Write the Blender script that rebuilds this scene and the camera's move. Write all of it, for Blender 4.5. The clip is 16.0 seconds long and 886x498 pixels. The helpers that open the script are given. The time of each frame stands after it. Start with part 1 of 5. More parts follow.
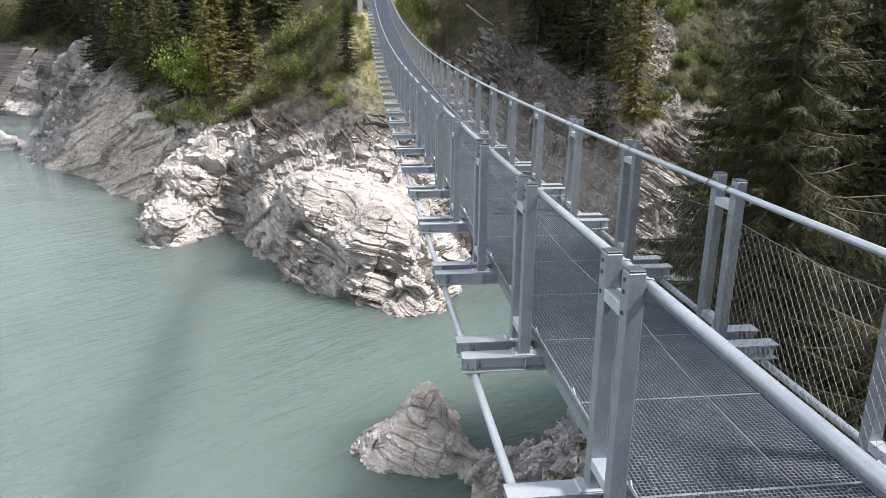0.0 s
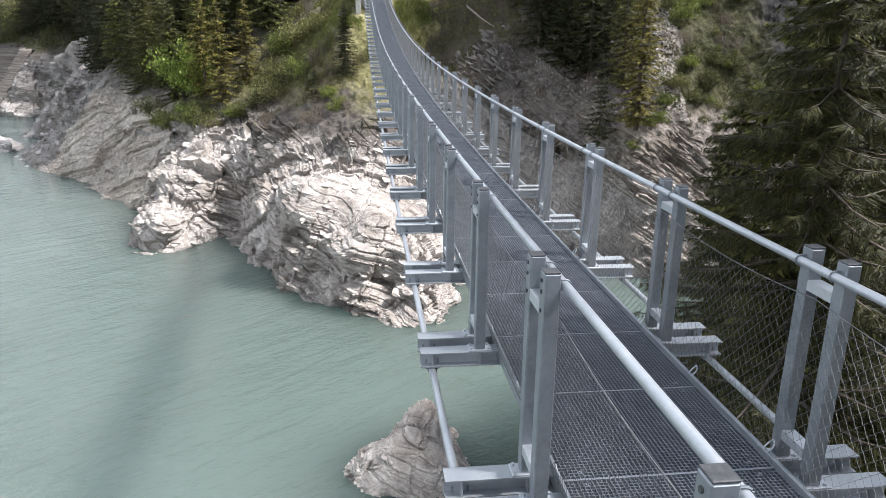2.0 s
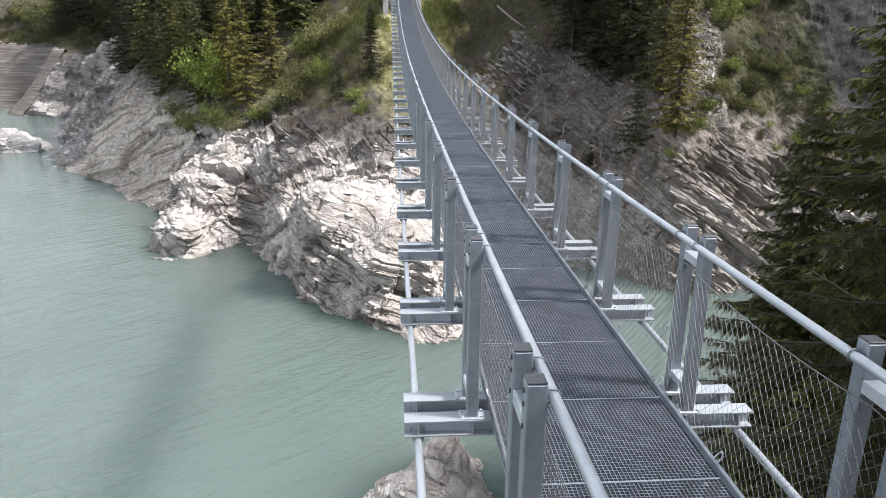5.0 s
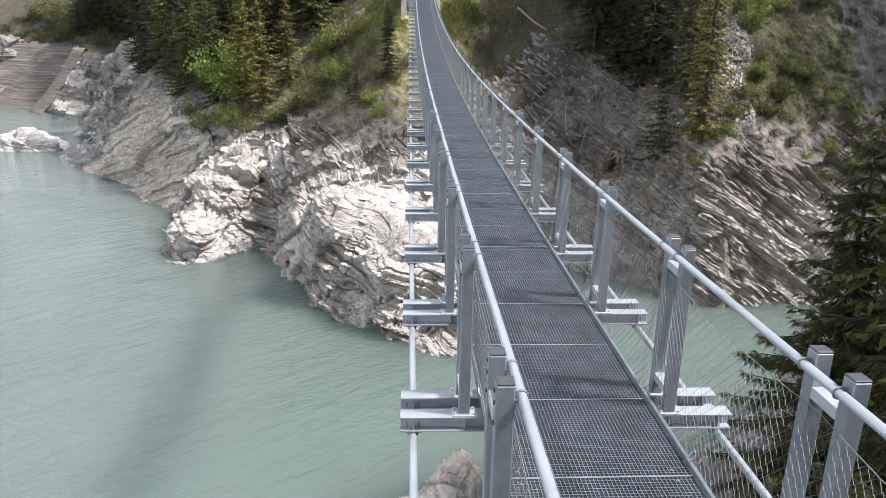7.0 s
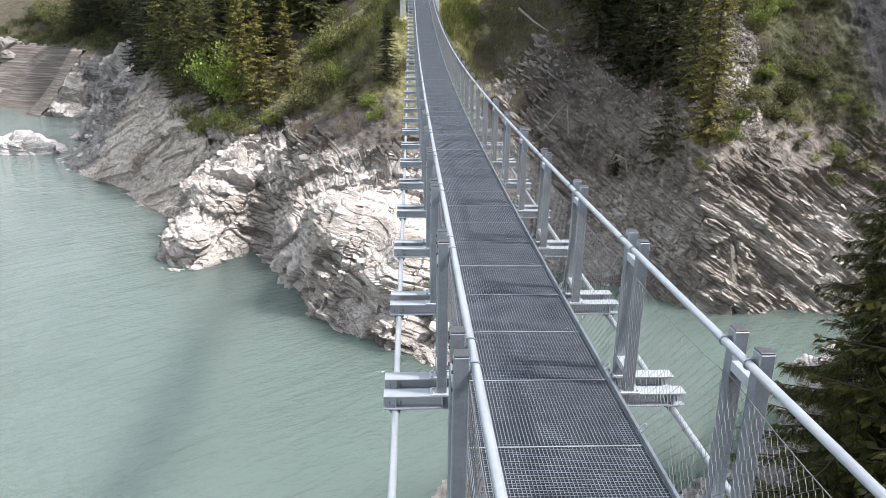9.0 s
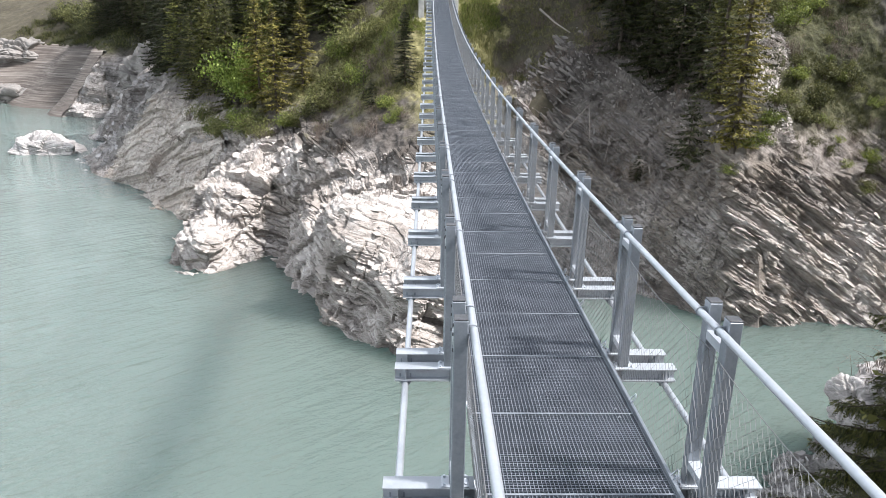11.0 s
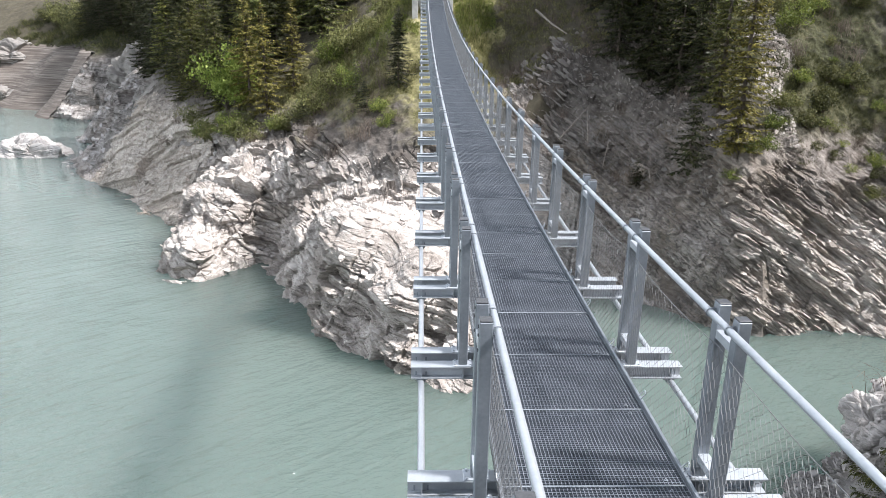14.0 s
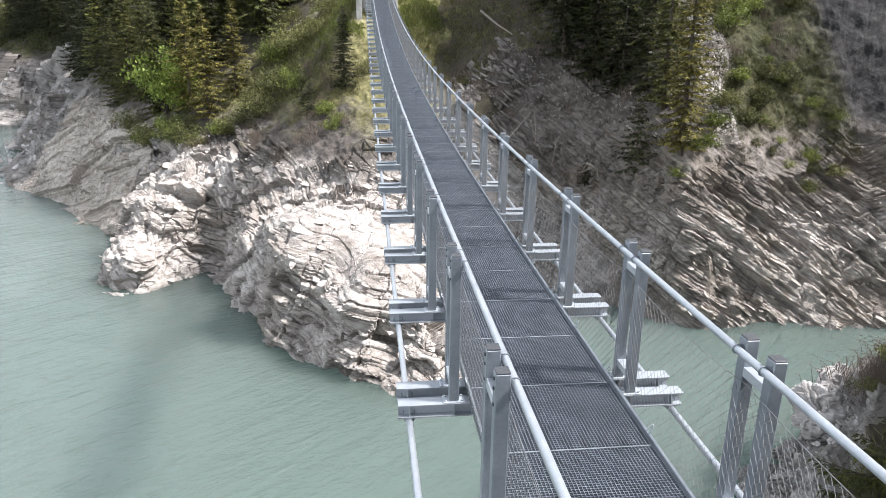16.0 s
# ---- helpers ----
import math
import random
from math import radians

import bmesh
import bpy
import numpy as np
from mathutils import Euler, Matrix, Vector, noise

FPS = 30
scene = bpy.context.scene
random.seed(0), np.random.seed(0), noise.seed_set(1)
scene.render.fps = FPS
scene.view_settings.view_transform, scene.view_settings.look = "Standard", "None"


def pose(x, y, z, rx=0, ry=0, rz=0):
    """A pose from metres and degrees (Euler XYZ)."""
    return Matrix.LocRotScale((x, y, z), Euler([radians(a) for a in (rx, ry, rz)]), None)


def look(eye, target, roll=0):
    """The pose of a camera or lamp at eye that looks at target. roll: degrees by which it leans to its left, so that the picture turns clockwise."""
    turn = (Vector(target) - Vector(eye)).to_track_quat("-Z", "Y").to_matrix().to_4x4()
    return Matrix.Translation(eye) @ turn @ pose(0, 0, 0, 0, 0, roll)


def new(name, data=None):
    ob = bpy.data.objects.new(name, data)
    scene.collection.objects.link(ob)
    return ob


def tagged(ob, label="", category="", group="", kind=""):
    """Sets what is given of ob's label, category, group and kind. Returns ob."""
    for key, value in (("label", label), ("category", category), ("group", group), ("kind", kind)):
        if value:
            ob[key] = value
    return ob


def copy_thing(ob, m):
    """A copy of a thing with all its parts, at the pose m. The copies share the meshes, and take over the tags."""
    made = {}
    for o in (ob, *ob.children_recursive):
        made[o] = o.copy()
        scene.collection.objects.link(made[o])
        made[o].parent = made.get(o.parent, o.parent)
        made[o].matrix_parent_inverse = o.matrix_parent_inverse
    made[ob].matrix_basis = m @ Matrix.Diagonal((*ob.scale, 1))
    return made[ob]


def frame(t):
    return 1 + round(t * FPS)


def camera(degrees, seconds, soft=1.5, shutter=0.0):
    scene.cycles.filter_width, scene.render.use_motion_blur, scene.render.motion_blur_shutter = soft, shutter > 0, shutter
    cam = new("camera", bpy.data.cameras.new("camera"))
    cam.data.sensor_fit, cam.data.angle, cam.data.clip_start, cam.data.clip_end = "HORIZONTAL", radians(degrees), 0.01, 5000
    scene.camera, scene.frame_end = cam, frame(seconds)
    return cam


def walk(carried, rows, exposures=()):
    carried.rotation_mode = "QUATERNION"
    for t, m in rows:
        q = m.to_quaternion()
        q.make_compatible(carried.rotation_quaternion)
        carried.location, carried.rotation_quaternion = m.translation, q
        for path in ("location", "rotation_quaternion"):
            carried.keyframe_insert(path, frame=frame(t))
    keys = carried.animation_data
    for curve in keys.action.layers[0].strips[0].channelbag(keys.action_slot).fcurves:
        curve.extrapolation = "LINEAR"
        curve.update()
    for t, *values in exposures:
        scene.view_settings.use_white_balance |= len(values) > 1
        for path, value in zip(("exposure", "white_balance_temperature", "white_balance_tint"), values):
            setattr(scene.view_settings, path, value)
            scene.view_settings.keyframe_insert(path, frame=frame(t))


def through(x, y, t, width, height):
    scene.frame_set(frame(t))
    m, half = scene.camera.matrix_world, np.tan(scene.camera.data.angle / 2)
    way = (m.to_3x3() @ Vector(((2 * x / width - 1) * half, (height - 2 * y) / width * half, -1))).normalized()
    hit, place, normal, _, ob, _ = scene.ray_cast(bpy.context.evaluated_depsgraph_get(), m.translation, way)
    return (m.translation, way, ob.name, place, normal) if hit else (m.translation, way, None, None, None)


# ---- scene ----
LENS = 65.48
PATH = [
    (0.0, pose(-2.015, -2.187, 2.379, 72.506, -0.472, -6.543)),
    (0.5, pose(-1.929, -1.821, 2.408, 72.553, -0.537, -6.531)),
    (1.0, pose(-1.851, -1.421, 2.427, 72.586, -0.586, -6.530)),
    (1.5, pose(-1.788, -0.981, 2.440, 72.534, -0.365, -6.524)),
    (2.0, pose(-1.721, -0.526, 2.459, 72.604, -0.584, -6.498)),
    (2.5, pose(-1.657, -0.055, 2.478, 72.555, -0.378, -6.147)),
    (3.0, pose(-1.590, 0.415, 2.507, 72.574, -0.568, -4.839)),
    (3.5, pose(-1.526, 0.880, 2.533, 72.564, -0.593, -4.423)),
    (5.8, pose(-1.278, 2.931, 2.666, 72.530, -0.725, -3.482)),
    (6.0, pose(-1.257, 3.110, 2.678, 72.527, -0.737, -2.882)),
    (6.5, pose(-1.231, 3.524, 2.717, 72.539, -0.747, -2.659)),
    (7.0, pose(-1.227, 3.917, 2.763, 72.570, -0.883, -2.629)),
    (7.5, pose(-1.201, 4.285, 2.807, 72.544, -0.757, -2.614)),
    (8.0, pose(-1.165, 4.656, 2.842, 72.570, -0.835, -2.600)),
    (8.5, pose(-1.107, 5.036, 2.872, 72.574, -0.767, -2.599)),
    (9.0, pose(-1.067, 5.390, 2.882, 72.586, -0.737, -2.588)),
    (9.5, pose(-1.046, 5.745, 2.874, 72.627, -0.752, -1.747)),
    (9.7, pose(-1.041, 5.893, 2.877, 72.629, -0.757, -1.227)),
    (12.0, pose(-0.987, 7.596, 2.911, 72.661, -0.817, -1.040)),
    (12.5, pose(-0.993, 7.890, 2.941, 72.636, -0.848, -1.008)),
    (13.0, pose(-1.069, 8.194, 2.955, 72.655, -0.823, -0.979)),
    (13.5, pose(-1.154, 8.467, 2.974, 72.669, -0.808, -1.212)),
    (14.0, pose(-1.212, 8.694, 3.001, 72.677, -0.812, -1.707)),
    (14.5, pose(-1.260, 8.863, 3.044, 72.679, -0.862, -2.233)),
    (15.0, pose(-1.343, 8.994, 3.067, 72.668, -0.782, -2.860)),
    (15.5, pose(-1.425, 9.106, 3.079, 72.678, -0.624, -4.564)),
    (16.0, pose(-1.522, 9.247, 3.086, 72.736, -0.587, -6.273)),
]
cam = camera(LENS, 16.0, 0.85)
walk(cam, PATH, [(0.0, 0.85), (3.5, 0.85), (7.0, 0.89), (12.0, 1.05), (16.0, 1.0)])

# ---- light: midday spring sun from behind, over the near bank, thin bright cloud ----
SUN = Vector((0.756, -0.16, 1.0)).normalized()
world = bpy.data.worlds.new("sky")
scene.world = world
world.use_nodes = True
wt = world.node_tree
sky = wt.nodes.new("ShaderNodeTexSky")
sky.sky_type = "NISHITA"
sky.sun_disc = False
sky.sun_elevation = math.asin(SUN.z)
sky.sun_rotation = math.atan2(SUN.x, SUN.y)
sky.altitude = 1500
sky.dust_density = 3.0
# broken bright cloud over the blue
wgeo = wt.nodes.new("ShaderNodeTexCoord")
wmap = wt.nodes.new("ShaderNodeMapping")
wmap.inputs["Scale"].default_value = (1.0, 1.0, 2.6)
wt.links.new(wgeo.outputs["Generated"], wmap.inputs[0])
cloud = wt.nodes.new("ShaderNodeTexNoise")
cloud.inputs["Scale"].default_value = 2.2
cloud.inputs["Detail"].default_value = 6
wt.links.new(wmap.outputs[0], cloud.inputs["Vector"])
cover = wt.nodes.new("ShaderNodeValToRGB")
cover.color_ramp.elements[0].position = 0.36
cover.color_ramp.elements[1].position = 0.60
wt.links.new(cloud.outputs["Fac"], cover.inputs[0])
blend = wt.nodes.new("ShaderNodeMix")
blend.data_type = "RGBA"
blend.inputs[7].default_value = (9.3, 9.9, 10.9, 1)
wt.links.new(cover.outputs[0], blend.inputs[0])
wt.links.new(sky.outputs[0], blend.inputs[6])
# white haze towards the horizon
wsep = wt.nodes.new("ShaderNodeSeparateXYZ")
wt.links.new(wgeo.outputs["Generated"], wsep.inputs[0])
haze = wt.nodes.new("ShaderNodeMapRange")
haze.interpolation_type = "SMOOTHSTEP"
haze.inputs[1].default_value, haze.inputs[2].default_value = 0.66, 0.14
wt.links.new(wsep.outputs[2], haze.inputs[0])
milky = wt.nodes.new("ShaderNodeMix")
milky.data_type = "RGBA"
milky.inputs[7].default_value = (17.5, 19.0, 20.6, 1)
wt.links.new(haze.outputs[0], milky.inputs[0])
wt.links.new(blend.outputs[2], milky.inputs[6])
wt.links.new(milky.outputs[2], wt.nodes["Background"].inputs[0])
wt.nodes["Background"].inputs[1].default_value = 0.070
sun_data = bpy.data.lights.new("sun", "SUN")
sun_data.energy = 5.0
sun_data.angle = radians(6.0)
sun_data.color = (1.0, 0.98, 0.985)
sun = new("sun", sun_data)
sun.matrix_world = look(SUN * 100, (0, 0, 0))

WATER = -19.7          # lake level
BAY = 2.0              # distance between the cross frames
Y0 = 0.775             # first frame
LAST = 45              # frames up to the far anchorage


# ---- small helpers ----
def part(name, bm, material, parent=None, label="", m=None):
    me = bpy.data.meshes.new(name)
    bm.to_mesh(me)
    bm.free()
    me.materials.append(material)
    ob = new(name, me)
    if parent:
        ob.parent = parent
    if m is not None:
        ob.matrix_basis = m
    if label:
        ob["label"] = label
    return ob


def again(src, parent, m, name=None):
    """One more object on the same mesh."""
    ob = new(name or src.name.split(".")[0], src.data)
    ob.parent = parent
    ob.matrix_basis = m
    if "label" in src:
        ob["label"] = src["label"]
    return ob


def empty(name, at=(0, 0, 0)):
    ob = new(name)
    ob.location = at
    return ob


def box(bm, lo, hi, bevel=0.0):
    mid = [(a + b) / 2 for a, b in zip(lo, hi)]
    r = bmesh.ops.create_cube(bm, size=1, matrix=Matrix.LocRotScale(mid, None, [b - a for a, b in zip(lo, hi)]))
    if bevel:
        es = list({e for v in r["verts"] for e in v.link_edges})
        bmesh.ops.bevel(bm, geom=es, offset=bevel, segments=1, affect="EDGES")


def extrude(bm, outline, y0, y1):
    """A prism along y from an outline in x, z."""
    a = [bm.verts.new((x, y0, z)) for x, z in outline]
    b = [bm.verts.new((x, y1, z)) for x, z in outline]
    n = len(outline)
    for i in range(n):
        bm.faces.new((a[i], a[(i + 1) % n], b[(i + 1) % n], b[i]))
    bm.faces.new(a[::-1])
    bm.faces.new(b)


def tube_data(pts, radii, sides=8):
    """Vertices and faces of a tube through pts."""
    pts = [Vector(p) for p in pts]
    vs, fs = [], []
    for i, p in enumerate(pts):
        d = (pts[min(i + 1, len(pts) - 1)] - pts[max(i - 1, 0)]).normalized()
        u = d.cross(Vector((0, 0, 1)) if abs(d.z) < 0.9 else Vector((1, 0, 0))).normalized()
        w = u.cross(d)
        r = radii[i] if isinstance(radii, (list, tuple)) else radii
        for s in range(sides):
            a = 2 * math.pi * s / sides
            vs.append(p + (u * math.cos(a) + w * math.sin(a)) * r)
        if i:
            k = (i - 1) * sides
            for s in range(sides):
                t = (s + 1) % sides
                fs.append((k + s, k + t, k + sides + t, k + sides + s))
    fs.append(tuple(range(sides))[::-1])
    fs.append(tuple(range((len(pts) - 1) * sides, len(pts) * sides)))
    return vs, fs


def tube(bm, pts, radii, sides=8):
    vs, fs = tube_data(pts, radii, sides)
    made = [bm.verts.new(v) for v in vs]
    for f in fs:
        bm.faces.new([made[i] for i in f])


def mesh_object(name, verts, faces, material, smooth=False, parent=None):
    me = bpy.data.meshes.new(name)
    verts = np.asarray(verts, dtype=np.float32)
    faces = np.asarray(faces, dtype=np.int32)
    n, k = faces.shape
    me.vertices.add(len(verts))
    me.vertices.foreach_set("co", verts.ravel())
    me.loops.add(n * k)
    me.loops.foreach_set("vertex_index", faces.ravel())
    me.polygons.add(n)
    me.polygons.foreach_set("loop_start", np.arange(0, n * k, k, dtype=np.int32))
    me.polygons.foreach_set("loop_total", np.full(n, k, dtype=np.int32))
    me.polygons.foreach_set("use_smooth", np.full(n, smooth))
    me.update(calc_edges=True)
    me.materials.append(material)
    ob = new(name, me)
    if parent:
        ob.parent = parent
    return ob


# ---- noise on arrays ----
def hash3(ix, iy, iz):
    h = (ix.astype(np.int64) * 374761393 + iy.astype(np.int64) * 668265263 + iz.astype(np.int64) * 2147483647) & 0xFFFFFFFF
    h = ((h ^ (h >> 13)) * 1274126177) & 0xFFFFFFFF
    h = h ^ (h >> 16)
    return (h & 0xFFFF) / 65535.0


def vnoise(p):
    f = np.floor(p)
    w = p - f
    w = w * w * (3 - 2 * w)
    x, y, z = f[:, 0], f[:, 1], f[:, 2]
    out = 0
    for dx in (0, 1):
        for dy in (0, 1):
            for dz in (0, 1):
                k = (w[:, 0] if dx else 1 - w[:, 0]) * (w[:, 1] if dy else 1 - w[:, 1]) * (w[:, 2] if dz else 1 - w[:, 2])
                out = out + k * hash3(x + dx, y + dy, z + dz)
    return out * 2 - 1


def fbm(p, octaves=4):
    s, a = 0, 1.0
    for i in range(octaves):
        s = s + a * vnoise(p * 2.0 ** i + 17.3 * i)
        a *= 0.5
    return s


# ---- materials ----
def material(name, rough=0.6, metal=0.0):
    m = bpy.data.materials.new(name)
    m.use_nodes = True
    b = m.node_tree.nodes["Principled BSDF"]
    b.inputs["Roughness"].default_value = rough
    b.inputs["Metallic"].default_value = metal
    return m, m.node_tree, b


def add(nt, kind, **kw):
    n = nt.nodes.new(kind)
    for k, v in kw.items():
        n.inputs[k.replace("_", " ")].default_value = v
    return n


def ramp(nt, fac, stops):
    r = nt.nodes.new("ShaderNodeValToRGB")
    e = r.color_ramp.elements
    e[0].position, e[0].color = stops[0][0], (*stops[0][1], 1)
    e[1].position, e[1].color = stops[-1][0], (*stops[-1][1], 1)
    for at, c in stops[1:-1]:
        q = e.new(at)
        q.color = (*c, 1)
    nt.links.new(fac, r.inputs[0])
    return r.outputs[0]


def coords(nt, scale=(1, 1, 1), rot=(0, 0, 0), object_space=False):
    if object_space:
        src = nt.nodes.new("ShaderNodeTexCoord").outputs["Object"]
    else:
        src = nt.nodes.new("ShaderNodeNewGeometry").outputs["Position"]
    for turn, size in (((rot), (1, 1, 1)), ((0, 0, 0), scale)):
        mp = nt.nodes.new("ShaderNodeMapping")
        mp.inputs["Scale"].default_value = size
        mp.inputs["Rotation"].default_value = [radians(a) for a in turn]
        nt.links.new(src, mp.inputs[0])
        src = mp.outputs[0]
    return src


def bed_turn(normal):
    """The turn that lays a bed with this normal level."""
    return [math.degrees(a) for a in Vector(normal).normalized().rotation_difference(Vector((0, 0, 1))).to_euler()]


def noise_tex(nt, vec, scale, detail=4, rough=0.55, distort=0.0):
    n = add(nt, "ShaderNodeTexNoise", Scale=scale, Detail=detail, Roughness=rough, Distortion=distort)
    nt.links.new(vec, n.inputs["Vector"])
    return n.outputs["Fac"]


def mix(nt, fac, a, b):
    n = nt.nodes.new("ShaderNodeMix")
    n.data_type = "RGBA"
    for sock, v in ((n.inputs[0], fac), (n.inputs[6], a), (n.inputs[7], b)):
        if isinstance(v, (tuple, list)):
            sock.default_value = (*v, 1)
        elif isinstance(v, (int, float)):
            sock.default_value = v
        else:
            nt.links.new(v, sock)
    return n.outputs[2]


def maths(nt, op, a, b=0.0, clamp=False):
    n = nt.nodes.new("ShaderNodeMath")
    n.operation = op
    n.use_clamp = clamp
    for sock, v in ((n.inputs[0], a), (n.inputs[1], b)):
        if isinstance(v, (int, float)):
            sock.default_value = v
        else:
            nt.links.new(v, sock)
    return n.outputs[0]


def bump(nt, b, height, strength, distance):
    n = add(nt, "ShaderNodeBump", Strength=strength, Distance=distance)
    nt.links.new(height, n.inputs["Height"])
    nt.links.new(n.outputs[0], b.inputs["Normal"])


def steel(name, dark, light, rough):
    """Hot-dip galvanised steel with its mottled bloom."""
    m, nt, b = material(name, rough, 0.55)
    v = coords(nt)
    big = noise_tex(nt, v, 3.5, 5, 0.6)
    fine = noise_tex(nt, v, 40, 3, 0.6)
    f = maths(nt, "ADD", maths(nt, "MULTIPLY", big, 0.65), maths(nt, "MULTIPLY", fine, 0.35))
    nt.links.new(ramp(nt, f, [(0.3, dark), (0.7, light)]), b.inputs["Base Color"])
    nt.links.new(maths(nt, "ADD", maths(nt, "MULTIPLY", fine, 0.25), rough - 0.1), b.inputs["Roughness"])
    bump(nt, b, fine, 0.08, 0.01)
    return m


GALV = steel("galvanised_steel", (0.17, 0.19, 0.215), (0.30, 0.325, 0.355), 0.45)
BEAM = steel("beam_steel", (0.32, 0.345, 0.375), (0.46, 0.485, 0.515), 0.5)
PIPE = steel("galvanised_pipe", (0.33, 0.355, 0.39), (0.47, 0.495, 0.53), 0.4)
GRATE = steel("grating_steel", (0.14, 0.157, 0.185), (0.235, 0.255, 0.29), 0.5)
WIRE, nt, b = material("net_wire", 0.6, 0.1)
nt.links.new(ramp(nt, noise_tex(nt, coords(nt), 30), [(0.3, (0.085, 0.088, 0.092)), (0.7, (0.16, 0.164, 0.168))]), b.inputs["Base Color"])
PLATE = steel("light_steel", (0.38, 0.41, 0.45), (0.54, 0.57, 0.61), 0.4)
CAP, nt, b = material("cap_plastic", 0.5)
nt.links.new(ramp(nt, noise_tex(nt, coords(nt), 60), [(0.3, (0.03, 0.032, 0.036)), (0.7, (0.07, 0.072, 0.078))]), b.inputs["Base Color"])
CONCRETE, nt, b = material("concrete", 0.85)
nt.links.new(ramp(nt, noise_tex(nt, coords(nt), 2.0, 6), [(0.3, (0.32, 0.31, 0.29)), (0.7, (0.50, 0.49, 0.46))]), b.inputs["Base Color"])


def rock_colour(nt, stops, tilt, stain, grain=1.0):
    """Shale: thin beds along a tilted plane, dark partings, blotches and stains. Returns colour and height."""
    g = 1 / grain
    v = coords(nt, (g, g, g), tilt)
    a = noise_tex(nt, coords(nt, (0.30 * g, 0.30 * g, 3.6 * g), tilt), 1.5, 10, 0.72)
    big = noise_tex(nt, v, 0.16, 5, 0.6)
    mid = noise_tex(nt, v, 1.3, 8, 0.7)
    f = maths(nt, "ADD", maths(nt, "MULTIPLY", a, 0.38), maths(nt, "ADD", maths(nt, "MULTIPLY", big, 0.26), maths(nt, "MULTIPLY", mid, 0.36)))
    col = ramp(nt, f, stops)
    warm = maths(nt, "MULTIPLY", maths(nt, "SUBTRACT", noise_tex(nt, v, 0.22, 6, 0.65), 0.46), 5.0, True)
    col = mix(nt, maths(nt, "MULTIPLY", warm, 0.6), col, stain)
    # partings between the beds, broken off along their length
    thin = noise_tex(nt, coords(nt, (0.5 * g, 0.5 * g, 9.0 * g), tilt), 1.6, 6, 0.65)
    line = maths(nt, "MULTIPLY", maths(nt, "SUBTRACT", 0.43, thin), 14.0, True)
    col = mix(nt, maths(nt, "MULTIPLY", line, 0.5), col, [c * 0.25 for c in stain])
    fine = noise_tex(nt, coords(nt, (1.6 * g, 1.6 * g, 8 * g), tilt), 3.5, 10, 0.75)
    h = maths(nt, "ADD", maths(nt, "MULTIPLY", a, 0.5), maths(nt, "MULTIPLY", fine, 0.5))
    return col, maths(nt, "SUBTRACT", h, maths(nt, "MULTIPLY", line, 0.25))


def soil_colour(nt, stops, scale=0.9):
    v = coords(nt)
    f = maths(nt, "ADD", maths(nt, "MULTIPLY", noise_tex(nt, v, scale, 8, 0.7), 0.6), maths(nt, "MULTIPLY", noise_tex(nt, v, 0.13, 4), 0.4))
    return ramp(nt, f, stops), noise_tex(nt, v, 5.0, 8, 0.7)


def above(nt, level, wobble, soft):
    """1 above a height that wobbles, 0 below."""
    sep = nt.nodes.new("ShaderNodeSeparateXYZ")
    g = nt.nodes.new("ShaderNodeNewGeometry")
    nt.links.new(g.outputs["Position"], sep.inputs[0])
    w = maths(nt, "MULTIPLY", maths(nt, "SUBTRACT", noise_tex(nt, coords(nt), 0.22, 6, 0.65), 0.5), wobble * 2)
    z = maths(nt, "ADD", sep.outputs[2], w)
    return maths(nt, "DIVIDE", maths(nt, "SUBTRACT", z, level), soft, True), sep


def land(name, rock_stops, tilt, stain, soil_stops, grass_stops, level, wobble, grass_level, strength=1.0, grass_from=None, pale_below=None, grain=1.0):
    m, nt, b = material(name, 0.92)
    b.inputs["Specular IOR Level"].default_value = 0.25
    rc, rh = rock_colour(nt, rock_stops, tilt, stain, grain)
    if pale_below:
        # paler shale colour below a wavering height
        dry, _ = above(nt, pale_below, 4.0, 3.0)
        rc = mix(nt, dry, rock_colour(nt, PALE, tilt, stain)[0], rc)
    sc, sh = soil_colour(nt, soil_stops)
    gc, gh = soil_colour(nt, grass_stops, 1.6)
    up, sep = above(nt, level, wobble, 2.2)
    gup, _ = above(nt, grass_level, wobble, 2.0)
    patch = maths(nt, "MULTIPLY", maths(nt, "SUBTRACT", noise_tex(nt, coords(nt), 0.18, 6, 0.7), 0.34), 6.0, True)
    grassy = maths(nt, "MULTIPLY", gup, patch)
    if grass_from is not None:
        patch = maths(nt, "MULTIPLY", maths(nt, "SUBTRACT", noise_tex(nt, coords(nt), 0.3, 6, 0.7), 0.26), 7.0, True)
        grassy = maths(nt, "MULTIPLY", gup, patch)
        grassy = maths(nt, "MULTIPLY", grassy, maths(nt, "DIVIDE", maths(nt, "SUBTRACT", sep.outputs[0], grass_from), 3.0, True))
        # dark slate zone at the right, cloud shade included in its colour
        slate = maths(nt, "DIVIDE", maths(nt, "SUBTRACT", sep.outputs[0], 40.5), 2.0, True)
        sc = mix(nt, slate, sc, rock_colour(nt, SHADED_SLATE, tilt, (0.06, 0.055, 0.052))[0])
        grassy = maths(nt, "MULTIPLY", grassy, maths(nt, "SUBTRACT", 1.0, slate))
    ground = mix(nt, grassy, sc, gc)
    nt.links.new(mix(nt, up, rc, ground), b.inputs["Base Color"])
    bare = maths(nt, "SUBTRACT", 1.0, up)
    bump(nt, b, maths(nt, "ADD", maths(nt, "MULTIPLY", rh, bare), maths(nt, "MULTIPLY", sh, 0.35)), strength, 0.4 * grain)
    return m


